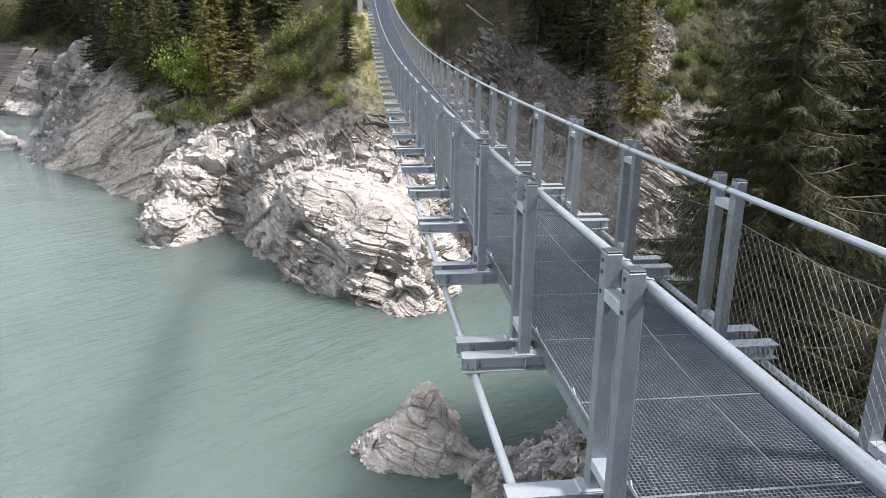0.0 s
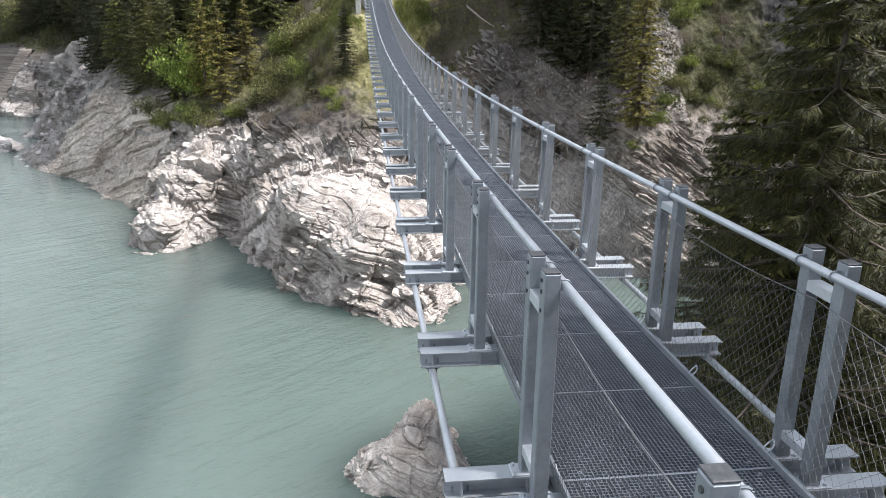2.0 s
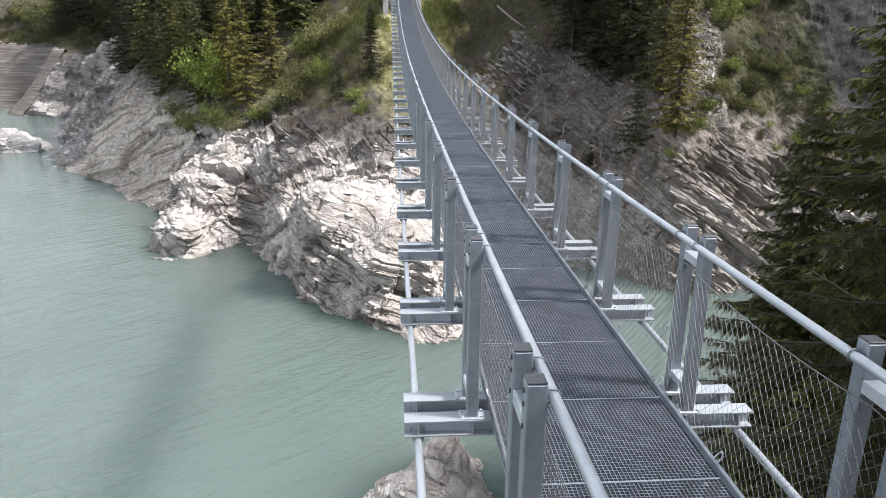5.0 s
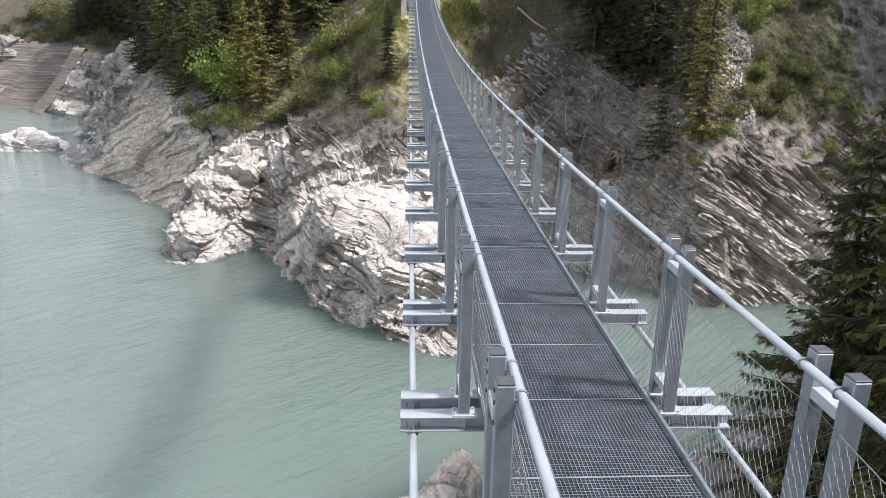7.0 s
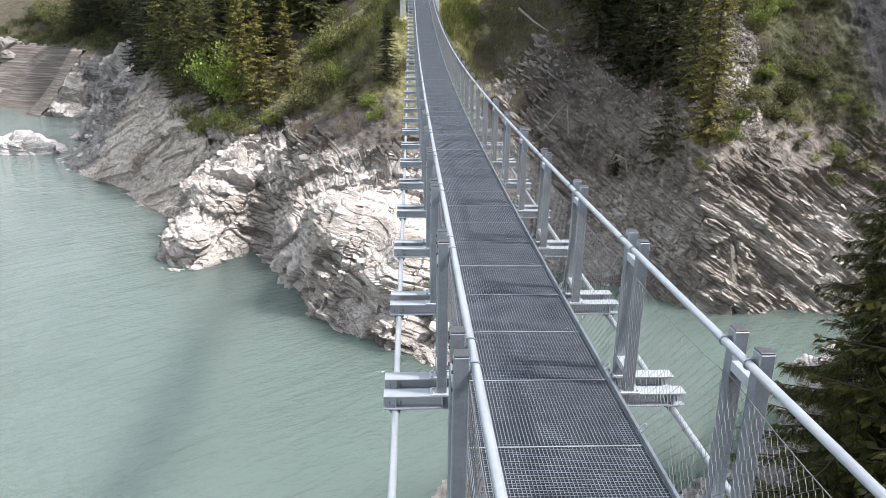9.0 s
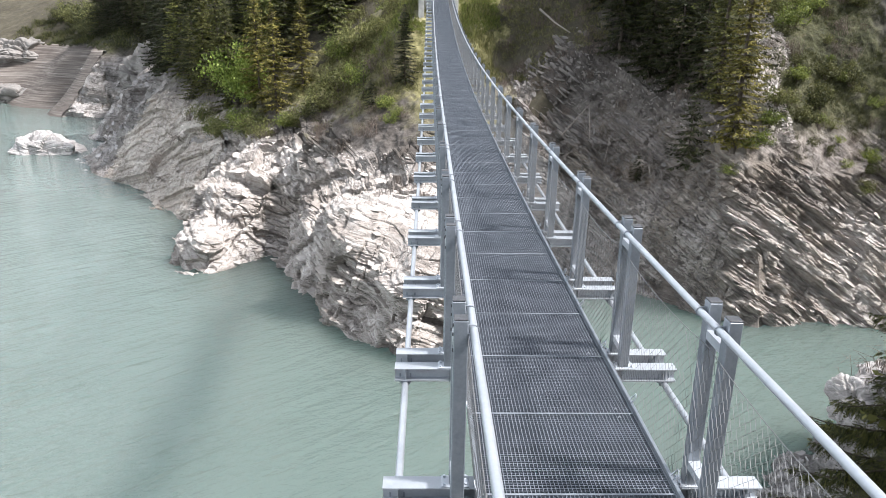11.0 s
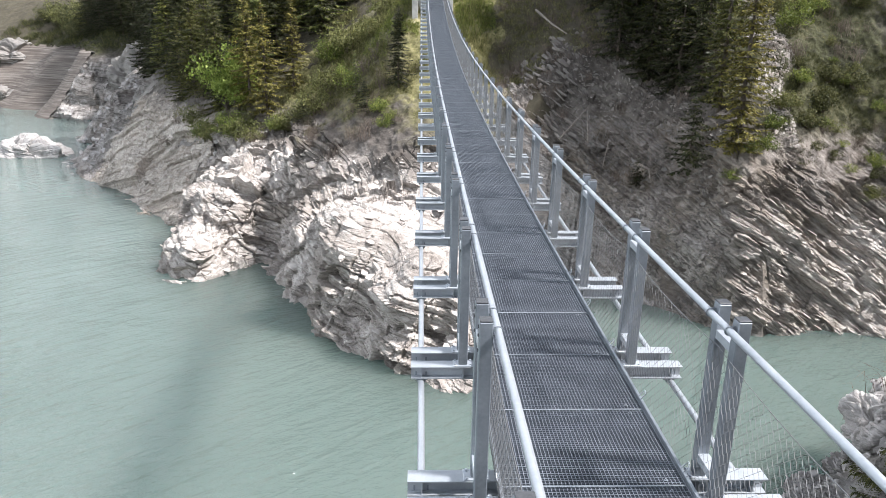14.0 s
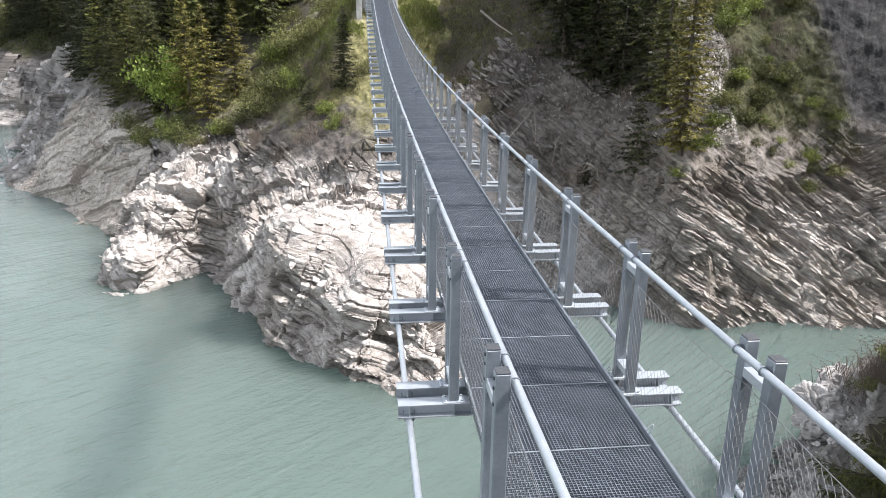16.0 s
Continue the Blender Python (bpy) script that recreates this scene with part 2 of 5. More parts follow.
BED_LEFT = np.array([0.22, -0.30, 0.93])
BED_WEST = np.array([-0.58, -0.12, 0.80])
BED_RIGHT = np.array([0.56, -0.10, 0.82])


def unit(v):
    return v / np.linalg.norm(v, axis=-1, keepdims=True)


DIP = unit(np.array([-0.66, -0.50, 0.56]))
DIP_LINE = unit(np.array([0.757, -0.569, 0.317]))
BED_DIP = unit(math.cos(0.62) * DIP + math.sin(0.62) * np.cross(DIP_LINE, DIP))
SOIL = [(0.34, (0.04, 0.034, 0.030)), (0.5, (0.095, 0.083, 0.074)), (0.66, (0.21, 0.19, 0.172))]
FOREST = [(0.3, (0.03, 0.026, 0.018)), (0.5, (0.06, 0.052, 0.036)), (0.7, (0.11, 0.10, 0.07))]
GRASS = [(0.38, (0.016, 0.016, 0.008)), (0.5, (0.045, 0.046, 0.02)), (0.64, (0.11, 0.10, 0.055))]
# slate, darkened beyond the rock itself to carry cloud shade
SHADED_SLATE = [(0.40, (0.012, 0.0115, 0.0115)), (0.5, (0.026, 0.025, 0.025)), (0.64, (0.09, 0.086, 0.085))]
PASTURE = [(0.36, (0.045, 0.042, 0.018)), (0.5, (0.15, 0.138, 0.06)), (0.64, (0.31, 0.28, 0.15))]
PALE = [(0.38, (0.11, 0.095, 0.086)), (0.45, (0.30, 0.268, 0.246)), (0.52, (0.46, 0.42, 0.388)), (0.63, (0.72, 0.685, 0.655))]
BUFF = [(0.38, (0.14, 0.118, 0.10)), (0.45, (0.36, 0.312, 0.272)), (0.52, (0.55, 0.492, 0.44)), (0.62, (0.76, 0.705, 0.65))]
DARK = [(0.36, (0.05, 0.043, 0.038)), (0.45, (0.15, 0.13, 0.116)), (0.54, (0.27, 0.24, 0.218)), (0.67, (0.48, 0.452, 0.43))]
GREY = [(0.36, (0.09, 0.083, 0.079)), (0.43, (0.27, 0.252, 0.243)), (0.51, (0.43, 0.405, 0.39)), (0.64, (0.66, 0.63, 0.61))]
CRAG = [(0.39, (0.07, 0.062, 0.058)), (0.45, (0.28, 0.255, 0.24)), (0.52, (0.48, 0.445, 0.425)), (0.62, (0.68, 0.645, 0.62))]
LEFT_LAND = land("pale_shale", PALE, bed_turn(BED_LEFT), (0.23, 0.198, 0.172), SOIL, PASTURE, -10.6, 3.5, -7.0, 0.6)
WEST_LAND = land("buff_shale", BUFF, bed_turn(BED_DIP), (0.46, 0.385, 0.325), SOIL, GRASS, -8.6, 3.0, -6.0)
RIGHT_LAND = land("dark_shale", DARK, bed_turn(BED_RIGHT), (0.30, 0.25, 0.20), SOIL, GRASS, -5.8, 1.2, -8.5, 0.8, 25.0, -12.0)
FAR_LAND = land("far_shale", CRAG, bed_turn((0.15, -0.2, 0.97)), (0.26, 0.22, 0.19), SOIL, GRASS, -6.0, 3.0, -4.0, 1.0, None, None, 3.0)
NEAR_LAND = land("near_shale", GREY, (10, 10, 0), (0.22, 0.19, 0.15), FOREST, GRASS, -13.5, 2.5, -6.0)
HILL_LAND = land("hill_ground", DARK, (0, 0, 0), (0.3, 0.25, 0.2), FOREST, GRASS, -9.0, 4.0, 40.0)
SLAB, nt, b = material("slab_shale", 0.9)
c, h = rock_colour(nt, PALE, bed_turn(BED_LEFT), (0.42, 0.36, 0.30))
rnd = nt.nodes.new("ShaderNodeNewGeometry").outputs["Random Per Island"]
nt.links.new(mix(nt, maths(nt, "MULTIPLY", rnd, 0.45), c, (0.36, 0.33, 0.305)), b.inputs["Base Color"])
bump(nt, b, h, 0.5, 0.1)
SLAB_DARK, nt, b = material("slab_dark_shale", 0.75)
c, h = rock_colour(nt, DARK, bed_turn(BED_RIGHT), (0.34, 0.30, 0.26))
rnd = nt.nodes.new("ShaderNodeNewGeometry").outputs["Random Per Island"]
nt.links.new(mix(nt, maths(nt, "MULTIPLY", rnd, 0.7), c, (0.17, 0.16, 0.15)), b.inputs["Base Color"])
bump(nt, b, h, 0.5, 0.1)
SLAB_GREY, nt, b = material("slab_grey_shale", 0.85)
c, h = rock_colour(nt, GREY, (10, 10, 0), (0.36, 0.33, 0.31))
rnd = nt.nodes.new("ShaderNodeNewGeometry").outputs["Random Per Island"]
nt.links.new(mix(nt, maths(nt, "MULTIPLY", rnd, 0.6), c, (0.26, 0.245, 0.24)), b.inputs["Base Color"])
bump(nt, b, h, 0.5, 0.1)
SLAB_BUFF, nt, b = material("slab_buff_shale", 0.9)
c, h = rock_colour(nt, BUFF, bed_turn(BED_DIP), (0.44, 0.37, 0.31))
rnd = nt.nodes.new("ShaderNodeNewGeometry").outputs["Random Per Island"]
nt.links.new(mix(nt, maths(nt, "MULTIPLY", rnd, 0.7), c, (0.28, 0.245, 0.22)), b.inputs["Base Color"])
bump(nt, b, h, 0.5, 0.1)
MUD, nt, b = material("terraced_silt", 0.95)
nt.links.new(ramp(nt, noise_tex(nt, coords(nt, (0.05, 0.05, 2.2)), 1.2, 6, 0.65), [(0.36, (0.06, 0.047, 0.04)), (0.5, (0.115, 0.096, 0.083)), (0.64, (0.20, 0.177, 0.158))]), b.inputs["Base Color"])

LAKE, nt, b = material("lake_water", 0.06)
b.inputs["IOR"].default_value = 1.33
b.subsurface_method = "BURLEY"
b.inputs["Subsurface Weight"].default_value = 1.0
b.inputs["Subsurface Radius"].default_value = (0.8, 1.0, 1.0)
b.inputs["Subsurface Scale"].default_value = 11.0
big = noise_tex(nt, coords(nt, (1, 1, 1)), 0.03, 3)
nt.links.new(ramp(nt, big, [(0.35, (0.098, 0.130, 0.117)), (0.65, (0.112, 0.146, 0.132))]), b.inputs["Base Color"])
# wind ripples: long crests, a finer cross ripple, dying out in calm patches
w1 = noise_tex(nt, coords(nt, (0.22, 1.0, 1), (0, 0, -42)), 1.0, 2, 0.5, 0.5)
w2 = noise_tex(nt, coords(nt, (0.5, 1.2, 1), (0, 0, -20)), 2.4, 3, 0.55, 0.4)
calm = maths(nt, "MULTIPLY", maths(nt, "SUBTRACT", noise_tex(nt, coords(nt), 0.045, 4), 0.34), 3.2, True)
wave = maths(nt, "ADD", maths(nt, "MULTIPLY", w1, 0.75), maths(nt, "MULTIPLY", w2, 0.3))
bump(nt, b, maths(nt, "MULTIPLY", wave, maths(nt, "ADD", maths(nt, "MULTIPLY", calm, 0.75), 0.25)), 1.0, 0.8)
# ---- landforms: shorelines and slopes, in plan with heights ----
SHORE_FAR = [(-135, 232), (-108, 214), (-86, 195), (-73.5, 172), (-66, 150), (-59.7, 127.4), (-49.8, 115), (-39, 101.5), (-32.5, 92),
             (-28.5, 85), (-26.5, 77), (-25.6, 72.9), (-22.1, 71), (-20.6, 73.8), (-16.9, 75.9), (-13.5, 68.4), (-10.7, 63), (-7.1, 57.6),
             (-3.8, 54.4), (-0.6, 52.2), (2.3, 49.9), (5.5, 53), (7.5, 61), (10.1, 70), (14, 70), (17, 67), (20, 63.8), (23, 60.8),
             (26, 59.4), (30, 60.1), (36.7, 58.6), (48, 56), (70, 50)]
SHORE_NEAR = [(4, -6), (4.5, 8), (4.2, 19), (2.8, 24.6), (3.0, 28.2), (8, 30.6), (11, 32.3), (14, 33.6), (17.6, 36.6), (20.8, 39.4), (23.5, 42), (26, 44), (40, 44), (70, 38)]
HEADLAND = [(2.0, 52.6, -16), (-2.3, 54.6, -13.9), (-6.9, 58.9, -13.8), (-9.5, 64.5, -14.6), (-12.5, 70, -15.5), (-16.5, 78, -17.3), (-20.5, 76.5, -17.8),
            (-24.4, 74.5, -16.7), (-22.5, 72.6, -17.4), (-4.1, 62.5, -11.3), (-7.5, 62.5, -11.2), (0, 60, -12.5), (3.5, 62, -14), (-5.3, 72, -10.3),
            (-2.7, 74, -8.0), (-8.9, 77, -9.6), (-12.7, 80, -8.6), (-17.9, 85, -10.6), (-21.7, 80, -12.7), (-24.8, 81.5, -13.8), (-25, 95, -9.3), (5, 73, -9)]
SADDLE = [(-10.5, 88, -5.5), (-11, 95, -1), (-2, 83, -2.0), (0, 90, 4.3), (-4, 90, 4.6), (3.5, 89, 4.2), (8.3, 86, -1.2), (12.3, 80, -1.2), (10.5, 74.5, -9),
          (15, 74, -11), (19.5, 71.2, -9.3), (20.5, 78, -1), (16, 82, 2), (0, 110, 15), (-15, 110, 7), (-30, 115, 0)]
RIGHT_BANK = [(24, 61.7, -10.2), (25, 62.8, -6.2), (29, 62.6, -11.5), (31, 64.4, -7.0), (34, 63.6, -12.2), (37.6, 65.2, -9), (38, 67.5, -6), (28.4, 64.6, -4),
              (30.5, 67.5, -2.4), (37.3, 72, 1), (30.5, 70.6, 2.2), (48, 62, -7), (60, 62, 2), (22, 66, -8)]
LEFT_SHORE = [(-38.3, 103, -17.2), (-42.6, 117, -8.8), (-41, 112, -13), (-48, 146, -5.6), (-66, 172, -4.6), (-62, 152, -11.5), (-53, 128, -13), (-88, 199, -6.5),
              (-92, 207, -1), (-112, 226, -7), (-140, 245, -5), (-34, 106, -8), (-45, 130, -3)]
HEIGHTS = [(20, 97, 16), (40, 92, 18), (60, 90, 32), (-30, 135, 8), (-60, 200, 12), (-100, 260, 14), (0, 180, 45), (60, 150, 65), (110, 110, 70), (110, 60, 50),
           (-180, 320, 25), (-60, 300, 45), (-200, 250, 10), (-200, 100, -24), (-200, -30, -24), (-100, 30, -28), (-40, 40, -28), (-30, 0, -28), (0, 320, 80), (140, 300, 110)]
NEAR_BANK = [(6.5, 27.6, -18.9), (9.5, 29.4, -18.0), (9.5, 24.5, -15.5), (13, 29.3, -15.8), (16.2, 31, -13.2), (20.7, 37.3, -16.8), (23.5, 40.2, -15.8), (20.5, 32, -11.5), (7.2, 15, -12),
             (10, 20, -11), (12.5, 25, -12), (9, 11, -6.8), (7.5, 8, -5.5), (7, 3, -5), (14, 16, -5), (22, 22, -1), (12, 5, -1), (30, 30, 2), (30, 10, 8),
             (10, -10, 2), (40, 38, 2), (60, 30, 20), (0, -13, -0.6), (-4, -16, 0), (5.5, -6, -5), (-20, -34, -3), (100, 0, 50), (60, -30, 30), (0, 21, -23), (1, 5, -23), (4.6, 27.0, -18.3), (4.0, 25.2, -18.2), (6.2, 25.0, -16.6),
             (1.6, 33.2, -17.3), (0.4, 32.0, -17.1), (-0.9, 30.8, -17.6), (-2.1, 31.0, -18.6), (-2.8, 30.9, -19.7), (-1.2, 29.2, -18.8), (0.3, 29.2, -18.4), (1.6, 30.6, -17.8),
             (2.2, 32.0, -18.3), (3.1, 30.2, -19.3), (2.0, 29.0, -18.9), (0.4, 27.9, -19.9), (2.9, 33.6, -20.2), (-1, 33.6, -21), (-3.9, 31.6, -22), (-1.6, 27.4, -22), (1.5, 36, -22), (4.2, 32.5, -22),
             (1.8, 27.0, -20.5), (3.6, 28.0, -19.4)]


def controls():
    pts = []
    for line, side in ((SHORE_FAR, 1), (SHORE_NEAR, -1)):
        for i, (x, y) in enumerate(line):
            x0, y0 = line[max(i - 1, 0)]
            x1, y1 = line[min(i + 1, len(line) - 1)]
            d = math.hypot(x1 - x0, y1 - y0)
            nx, ny = (y1 - y0) / d * side, -(x1 - x0) / d * side
            far = 2.5 if abs(x) < 50 else 8
            pts.append((x, y, WATER))
            if math.hypot(x + nx * far - 0.6, y + ny * far - 31) > 3.6:
                pts.append((x + nx * far, y + ny * far, WATER - 3.5))
    for group in (HEADLAND, SADDLE, RIGHT_BANK, LEFT_SHORE, HEIGHTS, NEAR_BANK):
        pts.extend(group)
    return np.array(pts, dtype=float)


CP = controls()
_d = np.sqrt(((CP[:, None, :2] - CP[None, :, :2]) ** 2).sum(-1) + 0.6)
CW = np.linalg.solve(_d + 0.02 * np.eye(len(CP)), CP[:, 2] - CP[:, 2].mean())


def base_height(x, y):
    out = np.full(x.shape, CP[:, 2].mean())
    for (px, py, _), w in zip(CP, CW):
        out += w * np.sqrt((x - px) ** 2 + (y - py) ** 2 + 0.6)
    return out


def shale(p, bed, rough=1.0, lay=1.0, thin=1.0):
    """How far beds and joint blocks of shale stand proud at p."""
    bed = unit(bed)
    side = unit(np.cross(bed, (0.3, 1.0, 0.1)))
    other = np.cross(bed, side)
    if thin != 1:
        # lens-shaped beds that pinch out
        p = p + 0.08 * np.stack([vnoise(p * 0.7), vnoise(p * 0.7 + 9), vnoise(p * 0.7 + 21)], 1)
    s = p @ bed + fbm(p * 0.09, 2) * 0.14 + fbm(p * 0.55 + 3, 3) * 0.05 + vnoise(p * 2.6) * 0.03
    a = p @ side + fbm(p * 0.5 + 7, 3) * 0.35
    c = p @ other + fbm(p * 0.5 + 31, 3) * 0.35
    d = 0
    fine = 1 if thin == 1 else 0.62
    for k, (bed_h, block, proud, tilt, whole) in enumerate(((3.1, 6.5, 1.3, 0.8, 0.2), (1.15, 2.7, 0.8, 0.35, 0.3), (0.46, 3.4, (0.42 if thin == 1 else 0.30) * lay, 0.08 * lay, 0.6), (0.21, 2.4, 0.24 * lay, 0.02 * lay, 0.7))):
        if k < 2:
            proud, tilt = proud * fine, tilt * fine
        bed_h = bed_h / thin
        il = np.floor(s / bed_h)
        shift = hash3(il, il * 0 + k, il * 0) * block
        ia, ic = np.floor((a + shift) / block), np.floor((c + 1.7 * shift) / (0.6 * block))
        fa, fc, fs = (a + shift) / block - ia - 0.5, (c + 1.7 * shift) / (0.6 * block) - ic - 0.5, s / bed_h - il - 0.5
        d = d + proud * (whole * (hash3(il + 13, il * 0 + k, il * 0) - 0.5) + (1.1 - whole) * (hash3(il, ia + 5 * k, ic) - 0.5))
        d = d + 2 * tilt * ((hash3(il + 91, ia, ic) - 0.5) * fa + (hash3(il, ia + 77, ic) - 0.5) * fc + (hash3(il, ia, ic + 53) - 0.5) * fs)
        # open joints and bedding partings
        joint = np.maximum(np.abs(fa), np.abs(fc))
        if k < 3:
            d = d - 0.55 * proud * np.clip((joint - 0.5 + 0.10 / block) / (0.10 / block), 0, 1) * hash3(il + 3, ia, ic)
        if k in (1, 2):
            d = d - 0.35 * proud * np.clip((np.abs(fs) - 0.5 + 0.06 / bed_h) / (0.06 / bed_h), 0, 1) * hash3(ia, ic, il + 9)
    rib = 1 - 2 * np.abs(vnoise(p * 0.17 + 3))
    return rough * (d + 0.55 * rib + 0.22 * fbm(p * 0.4 + 3, 3) + 0.09 * fbm(p * 1.9, 3))


def dip_beds(p):
    """Nearly smooth bedding planes that break off in long straight edges."""
    s = p @ BED_DIP + fbm(p * 0.08, 2) * 0.06
    a = p @ DIP_LINE
    d = 0
    for k, (h, run, proud) in enumerate(((2.2, 22.0, 1.1), (0.8, 9.0, 0.5), (0.3, 5.0, 0.2))):
        il = np.floor(s / h)
        ia = np.floor(a / run + hash3(il, il * 0 + k, il * 0) * 3)
        d = d + proud * (hash3(il, ia, il * 0 + k) - 0.5)
    return 1.3 * d + 0.5 * fbm(p * 0.13 + 5, 2) + 0.16 * fbm(p * 0.9, 5)


def terrain(x, y, bed, level, lower=None, lay=1.0, grain=1.0):
    z = base_height(x, y)
    e = 0.3
    gx = (base_height(x + e, y) - base_height(x - e, y)) / (2 * e)
    gy = (base_height(x, y + e) - base_height(x, y - e)) / (2 * e)
    p = np.stack([x, y, z], 1)
    n = unit(np.stack([-gx, -gy, np.ones_like(gx)], 1))
    wob = fbm(p * 0.15 + 11, 4)
    rocky = np.clip((level + 2.5 * wob - z) / 1.5, 0, 1)
    gully = np.clip((x - 5) / 2, 0, 1) * np.clip((24.5 - x) / 2, 0, 1) * np.clip((y - 62) / 4, 0, 1) * np.clip((86 - y) / 4, 0, 1)
    rocky = np.maximum(rocky, 0.62 * gully)
    # smooth bedding planes: the big pale slab under the bridge, the low islet, the silt shore
    plane = np.clip(1 - np.hypot((x + 1) / 6.5, (y - 59.5) / 6.0) ** 4, 0, 1) * 0.78 * np.clip((z + 15) / 1.5, 0, 1)
    plane = np.maximum(plane, np.clip(1 - np.hypot((x - 0.3) / 5.5, (y - 31.5) / 5.5) ** 4, 0, 1) * 0.68)
    plane = np.maximum(plane, np.clip((-52 - x) / 4, 0, 1) * 0.25)
    plane = np.maximum(plane, np.clip((-84 - (204 - y) * 1.5 - x) / 3, 0, 1) * 0.9)
    d = shale(p, bed, 1 - plane, lay, 1.45 if bed is BED_RIGHT else 1.0)
    if grain > 1:
        d = shale(p / grain, bed, grain * 0.8 * (1 - plane), lay)
    dip = np.clip((-25.5 - x) / 2.5, 0, 1) * np.clip((152 - y) / 8, 0, 1) * np.clip((y - 79) / 5, 0, 1)
    if dip.max() > 0:
        d = d * (1 - dip) + dip_beds(p) * dip
    d = d * (0.05 + 0.95 * rocky) + 0.25 * fbm(p * 0.9 + 5, 3) * (1 - rocky)
    p = p + n * d[:, None]
    if lower is not None:
        p[:, 2] -= lower
    return p, n, rocky


def sheet(name, xs, ys, bed, level, mat, holes=(), rows=0, lay=1.0, grain=1.0):
    """A stretch of ground on a grid. With rows, each column's points are spread evenly along its slope, so that cliffs are as finely cut as ledges."""
    X, Y = np.meshgrid(xs, ys)
    if rows:
        fine = np.arange(ys[0], ys[-1], 0.1)
        FX, FY = np.meshgrid(xs, fine)
        Z = base_height(FX.ravel(), FY.ravel()).reshape(FX.shape)
        Z = np.maximum(Z, WATER - 1.5)
        w = np.where(Z > level + 1.5, 0.35, 1.0) * np.where(Z < WATER - 1.0, 0.3, 1.0)
        ds = np.hypot(np.diff(FY, axis=0), 1.4 * np.diff(Z, axis=0)) * w[1:]
        arc = np.vstack([np.zeros(len(xs)), np.cumsum(ds, 0)])
        Y = np.stack([np.interp(np.linspace(0, arc[-1, i], rows), arc[:, i], fine) for i in range(len(xs))], 1)
        X = np.repeat(xs[None, :], rows, 0)
    ny, nx = X.shape
    x, y = X.ravel(), Y.ravel()
    low = np.zeros(x.shape)
    for x0, x1, y0, y1, m in holes:
        low = np.where((x > x0 + m) & (x < x1 - m) & (y > y0 + m) & (y < y1 - m), 2.2, low)
    p, n, rocky = terrain(x, y, bed, level, low, lay, grain)
    i = (np.arange(ny - 1)[:, None] * nx + np.arange(nx - 1)[None, :]).ravel()
    f = np.stack([i, i + 1, i + nx + 1, i + nx], 1)
    keep = p[f][:, :, 2].max(1) > WATER - 1.2
    if name == "ground":
        keep[:] = True
    ob = mesh_object(name, p, f[keep], mat)
    return tagged(ob, kind="structure"), p, n, rocky


def steps(*spans):
    out = []
    for a, b, s in spans:
        out.append(np.arange(a, b, s))
    return np.concatenate(out)


FAR_BED = np.array([0.15, -0.2, 0.97])
g1, P1, N1, R1 = sheet("ground_headland", steps((-28, 4, 0.08), (4, 8.2, 0.16)), np.array([47.0, 101.0]), BED_LEFT, -7.0, LEFT_LAND, (), 600)
tagged(g1, "pale layered shale headland falling in ledges to the lake, brush on top", "rock headland")
g6, P6, N6, R6 = sheet("ground_dip_slope", steps((-52, -27.2, 0.15)), np.array([76.0, 126.0]), BED_WEST, -6.0, WEST_LAND, (), 380)
tagged(g6, "buff shale slope with tilted beds running down to the lake", "rock slope")
g2, P2, N2, R2 = sheet("ground_right_bank", steps((7.8, 20, 0.13), (20, 42, 0.085), (42, 52, 0.3)), np.array([56.0, 86.0]), BED_RIGHT, -6.0, RIGHT_LAND, (), 420, 1.1)
tagged(g2, "dark tilted shale cliff over the water with a grassy slope above", "rock bank")
g7, P7, N7, R7 = sheet("ground_islet", steps((-5, 4.3, 0.06)), np.array([20.0, 37.0]), BED_LEFT, -12.5, LEFT_LAND, (), 300)
tagged(g7, "low pale wedge of slabby shale rising from the water", "rock")
g3, P3, N3, R3 = sheet("ground_near_bank", steps((4.2, 22, 0.12), (22, 30, 0.3)), np.array([1.0, 45.0]), BED_LEFT, -9.0, NEAR_LAND, (), 330)
tagged(g3, "broken shale bank with brush and spruce above the water", "rock bank")
g4, P4, N4, R4 = sheet("ground_far_shore", steps((-150, -105, 1.0), (-105, -20, 0.4)), steps((95, 155, 0.4), (155, 225, 0.5), (225, 250, 1.0)), FAR_BED, -5.0, FAR_LAND,
                       [(-28, 8, 47, 101, 0.6), (-52, -27, 76, 126, 0.6)], 0, 1.0, 2.4)
tagged(g4, "grey rock and scree shore below dark spruce forest", "rock shore")
g5, P5, N5, R5 = sheet("ground", steps((-260, 180, 2.2)), steps((-60, 340, 2.2)), BED_LEFT, -9.0, HILL_LAND,
                       [(-28, 8, 47, 101, 3), (-52, -27, 76, 126, 3), (7.8, 52, 56, 86, 3), (-5, 30, 1, 45, 3), (-150, -20, 95, 250, 3)])
tagged(g5, "steep brown and green hillside around the reservoir", "hillside")

lake_v = [(-700, -400, WATER), (700, -400, WATER), (700, 700, WATER), (-700, 700, WATER)]
water = mesh_object("water", lake_v, [(0, 1, 2, 3)], LAKE)
tagged(water, "milky turquoise reservoir water with light ripples", "lake", kind="structure")


# ---- the bridge ----
def deck_z(y):
    d = y - 8
    return 0.0003 * d + 0.00117 * d * d + 0.00000314 * d ** 3


def deck_slope(y):
    return math.atan(deck_z(y + 0.5) - deck_z(y - 0.5))


def bay_pose(y):
    return pose(0, y, deck_z(y), math.degrees(deck_slope(y)))


